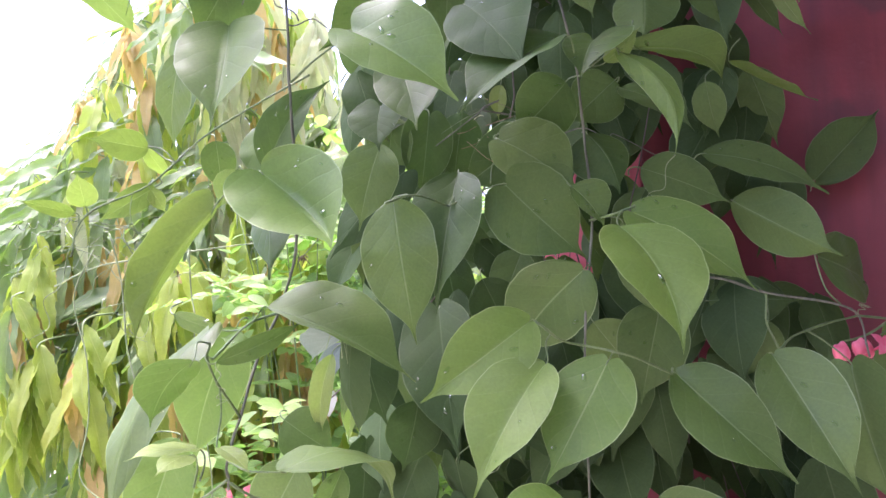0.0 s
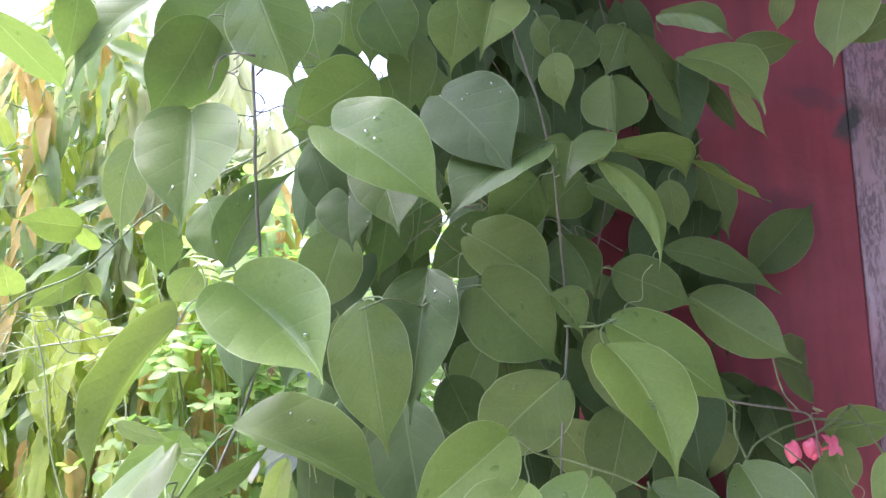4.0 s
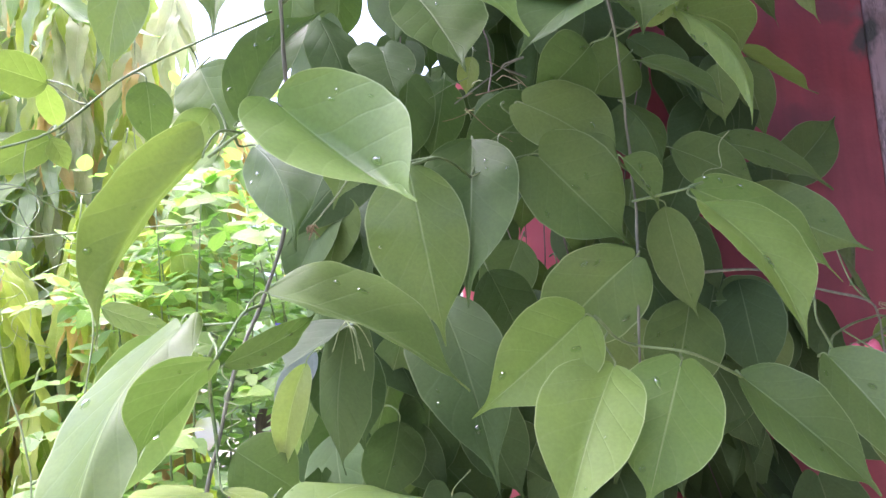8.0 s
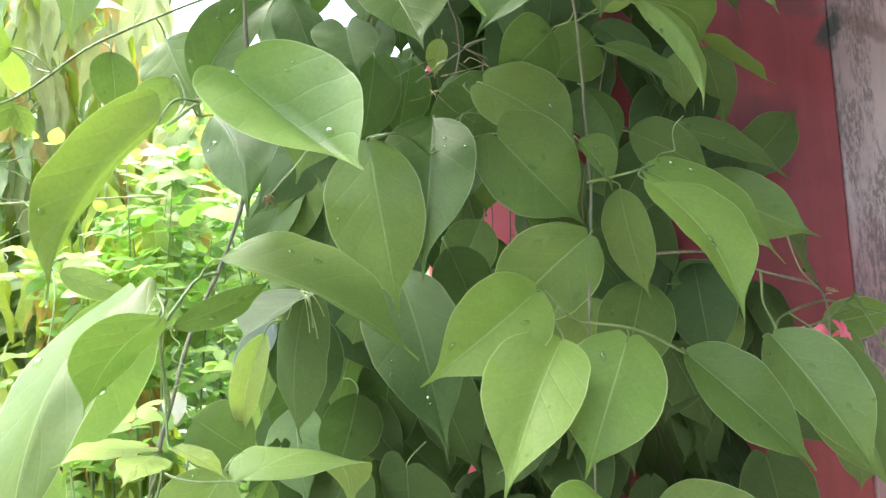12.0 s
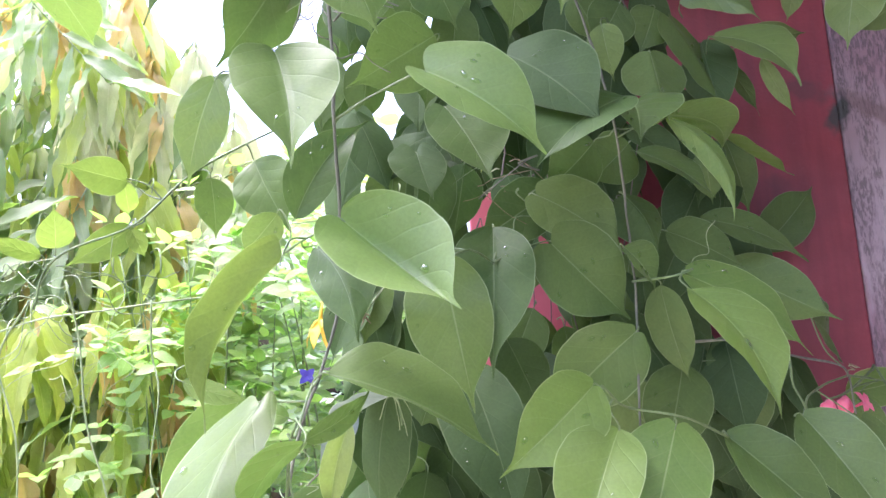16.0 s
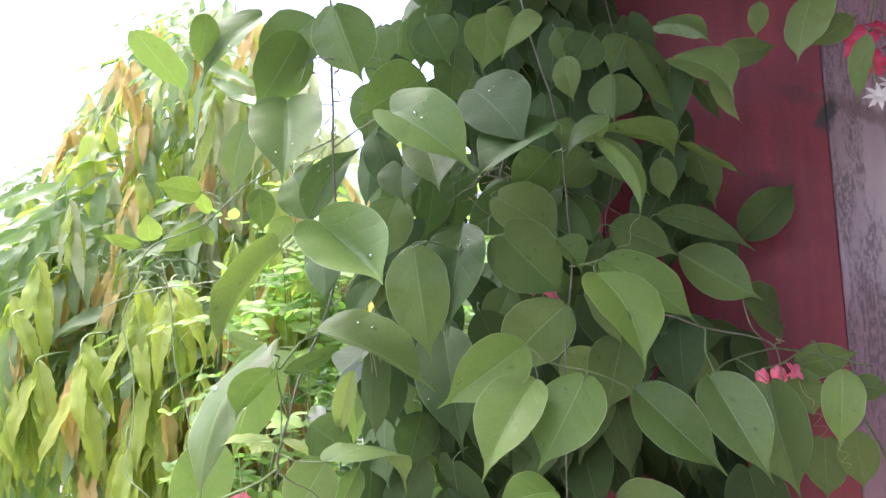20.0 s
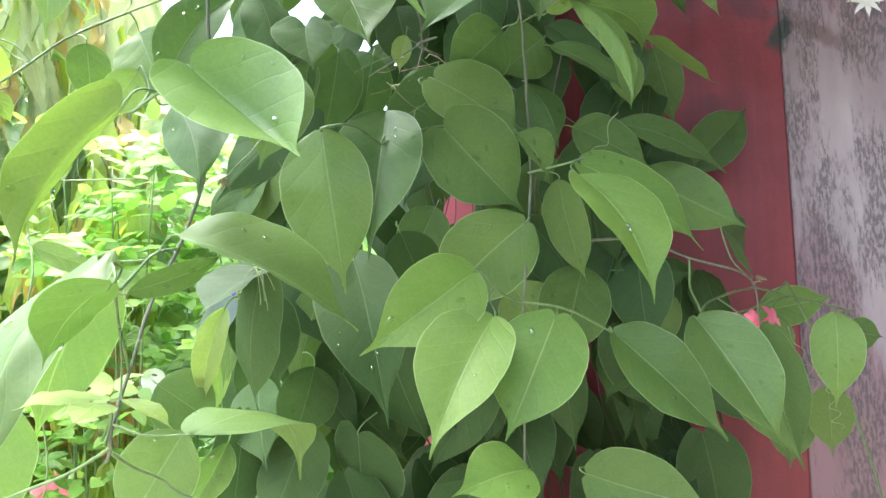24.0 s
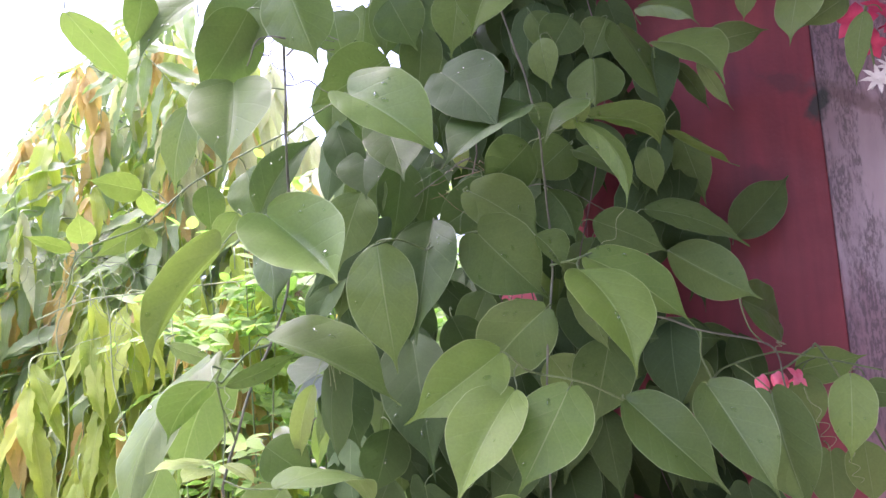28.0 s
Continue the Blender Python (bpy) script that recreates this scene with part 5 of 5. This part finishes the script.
def spray(x, y, z, kind):
    """One drooping twig: copper, lime and pale ones end in a hand of long leaves, green ones carry leaves to both sides."""
    far = y / 1.6
    start = Vector((x * far, y, 1.34 + (z - 1.34) * far))
    if kind == "ashoka":
        side = -1 if rnd.random() < 0.7 else 1
        lean = Vector((side * rnd.uniform(0.25, 0.9), rnd.gauss(-0.2, 0.2), -1)).normalized()
        long, n = rnd.uniform(0.20, 0.34), 9
    else:
        lean = Vector((rnd.gauss(0, 0.10), rnd.gauss(-0.05, 0.08), -1)).normalized()
        long, n = rnd.uniform(0.05, 0.14), 6
    line = [start + Vector((0.1 * (-0.85 - start.x), 0.12, 0.02)), start, start + lean * long * 0.5, start + lean * long]
    bm = bmesh.new()
    tube(bm, smooth_line(line, 5), [0.0022 - 0.0001 * j for j in range(16)], 6)
    part("twig", bm, "wiry_stem", tree, at=TREE)
    for j in range(n):
        at = start + lean * long * (j + 0.4) / n
        a = j * 2.4 + rnd.uniform(-0.5, 0.5)
        if kind == "ashoka":
            sgn = 1 if j % 2 else -1
            across = lean.cross(Vector((0, -1, 0))).normalized()
            way = (lean * 0.8 + across * sgn * rnd.uniform(0.4, 0.9) + Vector((0, rnd.gauss(-0.2, 0.25), -0.35))).normalized()
            face = Vector((rnd.gauss(-0.2, 0.4), -0.8, rnd.uniform(0.4, 1.3)))
            size, tone = rnd.uniform(0.12, 0.18), "ashoka"
        else:
            spread = rnd.uniform(0.08, 0.50)
            way = Vector((math.cos(a) * spread, math.sin(a) * spread * 0.6, -1)).normalized()
            face = Vector((math.cos(a) * 0.8 + rnd.gauss(0, 0.5), math.sin(a) * 0.5 - 1.0, 0.25))
            size = rnd.uniform(0.12, 0.19) * (0.85 if kind == "copper" else 1.0)
            tone = kind if rnd.random() > 0.2 else rnd.choice(("lime", "copper", "lime", "lime", "ashoka"))
        leaves.append((y + at.y * 0.01, at, way, face, size, tone))


for k in range(150):
    x = rnd.uniform(-1.12, -0.33)
    spray(x, rnd.uniform(1.45, 1.95), crown_top(x) - (crown_top(x) - 1.70) * rnd.random() ** 1.3, rnd.choice(("pale", "pale", "lime", "lime", "pale", "copper", "pale", "ashoka", "pale", "ashoka")))
for k in range(80):
    spray(rnd.uniform(-1.15, -0.40), rnd.uniform(1.50, 1.95), rnd.uniform(1.50, 1.84), "ashoka" if rnd.random() < 0.75 else "lime")
for k in range(112):
    spray(rnd.uniform(-1.15, -0.42), rnd.uniform(1.34, 1.58), rnd.uniform(1.08, 1.68), rnd.choice(("lime", "copper", "lime", "lime", "lime")))
for k in range(90):
    spray(rnd.uniform(-1.2, -0.36), rnd.uniform(1.62, 2.05), rnd.uniform(0.80, 1.54), "ashoka" if rnd.random() < 0.4 else "lime")
leaves.sort(key=lambda q: q[0])
rest = {tone: bmesh.new() for tone in ("ashoka", "lime", "copper", "pale")}
for j, (near, at, way, face, size, tone) in enumerate(leaves):
    k = rnd.randrange(4)
    if j < 300:
        ob = new("leaf", long_meshes[tone, k])
        ob.parent = tree
        ob.matrix_basis = TREE @ frame_of(at, way, face) @ Matrix.Diagonal((size, size, size, 1))
    else:
        blade(rest[tone], size, size * (0.165 + 0.02 * k), 16 + 4 * k, 0.02 + 0.015 * k, 0, LANCE, 0.018, j * 2.2, 26, 2, frame_of(at, way, face), notch=0.06)
for tone, bm in rest.items():
    part("foliage", bm, tone, tree, at=TREE)["kind"] = "stuff"


# ---- the bright shrub behind the vine, and the far greenery ----
def sprig_cloud(spots, mat, name, parent, size, seed, at):
    """Many small leaves in one mesh, in pairs along thin stalks."""
    r = random.Random(seed)
    bm = bmesh.new()
    for p, way, n_pairs in spots:
        p, way = Vector(p), Vector(way).normalized()
        side = way.cross(Vector((0, 0, 1))).normalized()
        for k in range(n_pairs):
            q = p + way * size * 0.75 * k + Vector((0, 0, -0.02 * (k / n_pairs) ** 2))
            for sgn in (-1, 1):
                d = (side * sgn + way * 0.5 + Vector((r.gauss(0, 0.25), r.gauss(0, 0.25), r.gauss(-0.1, 0.3)))).normalized()
                f = Vector((r.gauss(0, 0.4), -0.5 + r.gauss(0, 0.3), 1))
                s = size * r.uniform(0.75, 1.25)
                blade(bm, s, s * 0.52, 8, 0.05, 0, LANCE, 0.01, k, 6, 1, frame_of(q, d, f))
    me = bpy.data.meshes.new(name)
    bm.to_mesh(me)
    bm.free()
    me.materials.append(MAT[mat])
    ob = new(name, me)
    ob.parent = parent
    ob.matrix_basis = at
    ob["kind"] = "stuff"
    return ob


shrub = thing("shrub", (-0.25, 1.35, 0.0), "bright yellow-green shrub with small paired leaves and scattered flowers", "shrub")
SHRUB = Matrix.Translation((0.25, -1.35, 0.0))
rnd = random.Random(5)
spots = []
for k in range(900):
    x = rnd.uniform(-0.54, 0.14)
    y = rnd.uniform(1.12 if x < -0.06 else 1.3, 1.8)
    z = rnd.uniform(0.7, 1.80 - 0.95 * abs(x + 0.17))
    spots.append(((x, y, z), (rnd.gauss(0, 1), rnd.gauss(-0.6, 0.6), rnd.gauss(0.1, 0.5)), rnd.randrange(4, 8)))
sprig_cloud(spots, "shrub", "foliage", shrub, 0.033, 8, SHRUB)
for k in range(14):
    x, y = rnd.uniform(-0.5, 0.0), rnd.uniform(1.2, 1.55)
    bm = bmesh.new()
    tube(bm, smooth_line([(-0.25 + 0.3 * (x + 0.25), 1.35, 0.0), (x * 0.8 - 0.05, 1.35, 0.7), (x, y, 1.2), (x + rnd.gauss(0, 0.06), y - 0.05, 1.6)], 6), [0.004 - 0.00017 * j for j in range(19)], 6)
    part("branch", bm, "green_stem", shrub, at=SHRUB)
for c, f, r, mat, pet in (
    ((-0.213, 1.162, 1.396), (0.1, -1, 0.2), 0.015, "petal_blue", 4),
):
    bm = bmesh.new()
    petal_star(bm, c, f, r, pet)
    part("flower", bm, mat, shrub, "small blue flower", at=SHRUB)
# white flowers, each one broad drooping petal over a smaller one
for c in ((-0.315, 1.193, 1.267), (-0.50, 1.489, 1.415)):
    bm = bmesh.new()
    for k, (lng, turn) in enumerate(((0.044, 0.1), (0.030, -0.25))):
        blade(bm, lng, lng * 0.72, 10, 0.14, 0, LANCE, 0.02, k, 10, 3, frame_of(Vector(c) + Vector((0, 0.006 * k, 0.02)), (turn, -0.1, -1), (0.1 * k, -1, 0.5)))
    part("flower", bm, "petal_white", shrub, "white drooping flower", at=SHRUB)
for c in ((-0.484, 1.36, 1.09), (-0.545, 1.34, 1.075), (-0.44, 1.38, 1.06), (-0.50, 1.37, 1.03)):
    bm = bmesh.new()
    petal_star(bm, c, (0.1, -1, 0.5), 0.036, 5, plump=0.8)
    part("flower", bm, "petal_pink", shrub, at=SHRUB)
# a drooping yellow flower, its long petals hanging
for c in ((-0.1945, 1.075, 1.470),):
    bm = bmesh.new()
    for k in range(6):
        a = k * 1.05
        way = Vector((0.45 * math.cos(a), 0.45 * math.sin(a), -1))
        blade(bm, 0.044, 0.017, 14, 0.10, 0, LANCE, 0.02, k, 10, 3, frame_of(c, way, (math.cos(a), math.sin(a), 0.4)))
    tube(bm, [Vector(c) + Vector((0, 0, -0.004)), Vector(c) + Vector((0.004, 0.01, 0.03))], [0.003, 0.001], 6)
    part("flower", bm, "petal_yellow", shrub, "drooping yellow flower", at=SHRUB)


def far_tree(x, y, height, spread, seed):
    t = thing("tree", (x, y, 0.0), "leafy green tree beyond the garden", "tree", "trees beyond the garden")
    r = random.Random(seed)
    off = Matrix.Translation((-x, -y, 0.0))
    bm = bmesh.new()
    tube(bm, smooth_line([(x, y, -0.1), (x + 0.05, y, height * 0.35), (x - 0.05, y + 0.05, height * 0.8)], 6), [0.09 - 0.004 * k for k in range(13)], 10)
    part("trunk", bm, "bark", t, at=off)
    spots = []
    for k in range(420):
        a, b_, c = r.gauss(0, 1), r.gauss(0, 1), r.gauss(0, 1)
        q = Vector((a, b_, c)).normalized() * r.random() ** 0.4
        lump = 1 + 0.25 * math.sin(q.x * 5 + seed) * math.cos(q.z * 6 + seed)
        p = Vector((x, y, height * 0.62)) + Vector((q.x * spread, q.y * spread, q.z * height * 0.42)) * lump
        spots.append((tuple(p), (r.gauss(0, 1), r.gauss(0, 1), r.gauss(-0.2, 0.4)), r.randrange(3, 6)))
    sprig_cloud(spots, "far", "crown", t, 0.11, seed, off)


far_tree(-2.9, 3.3, 2.2, 1.0, 1)
far_tree(-1.6, 3.6, 2.3, 1.0, 2)
far_tree(-0.4, 3.4, 2.4, 1.0, 3)
far_tree(-4.4, 3.0, 2.6, 1.2, 4)
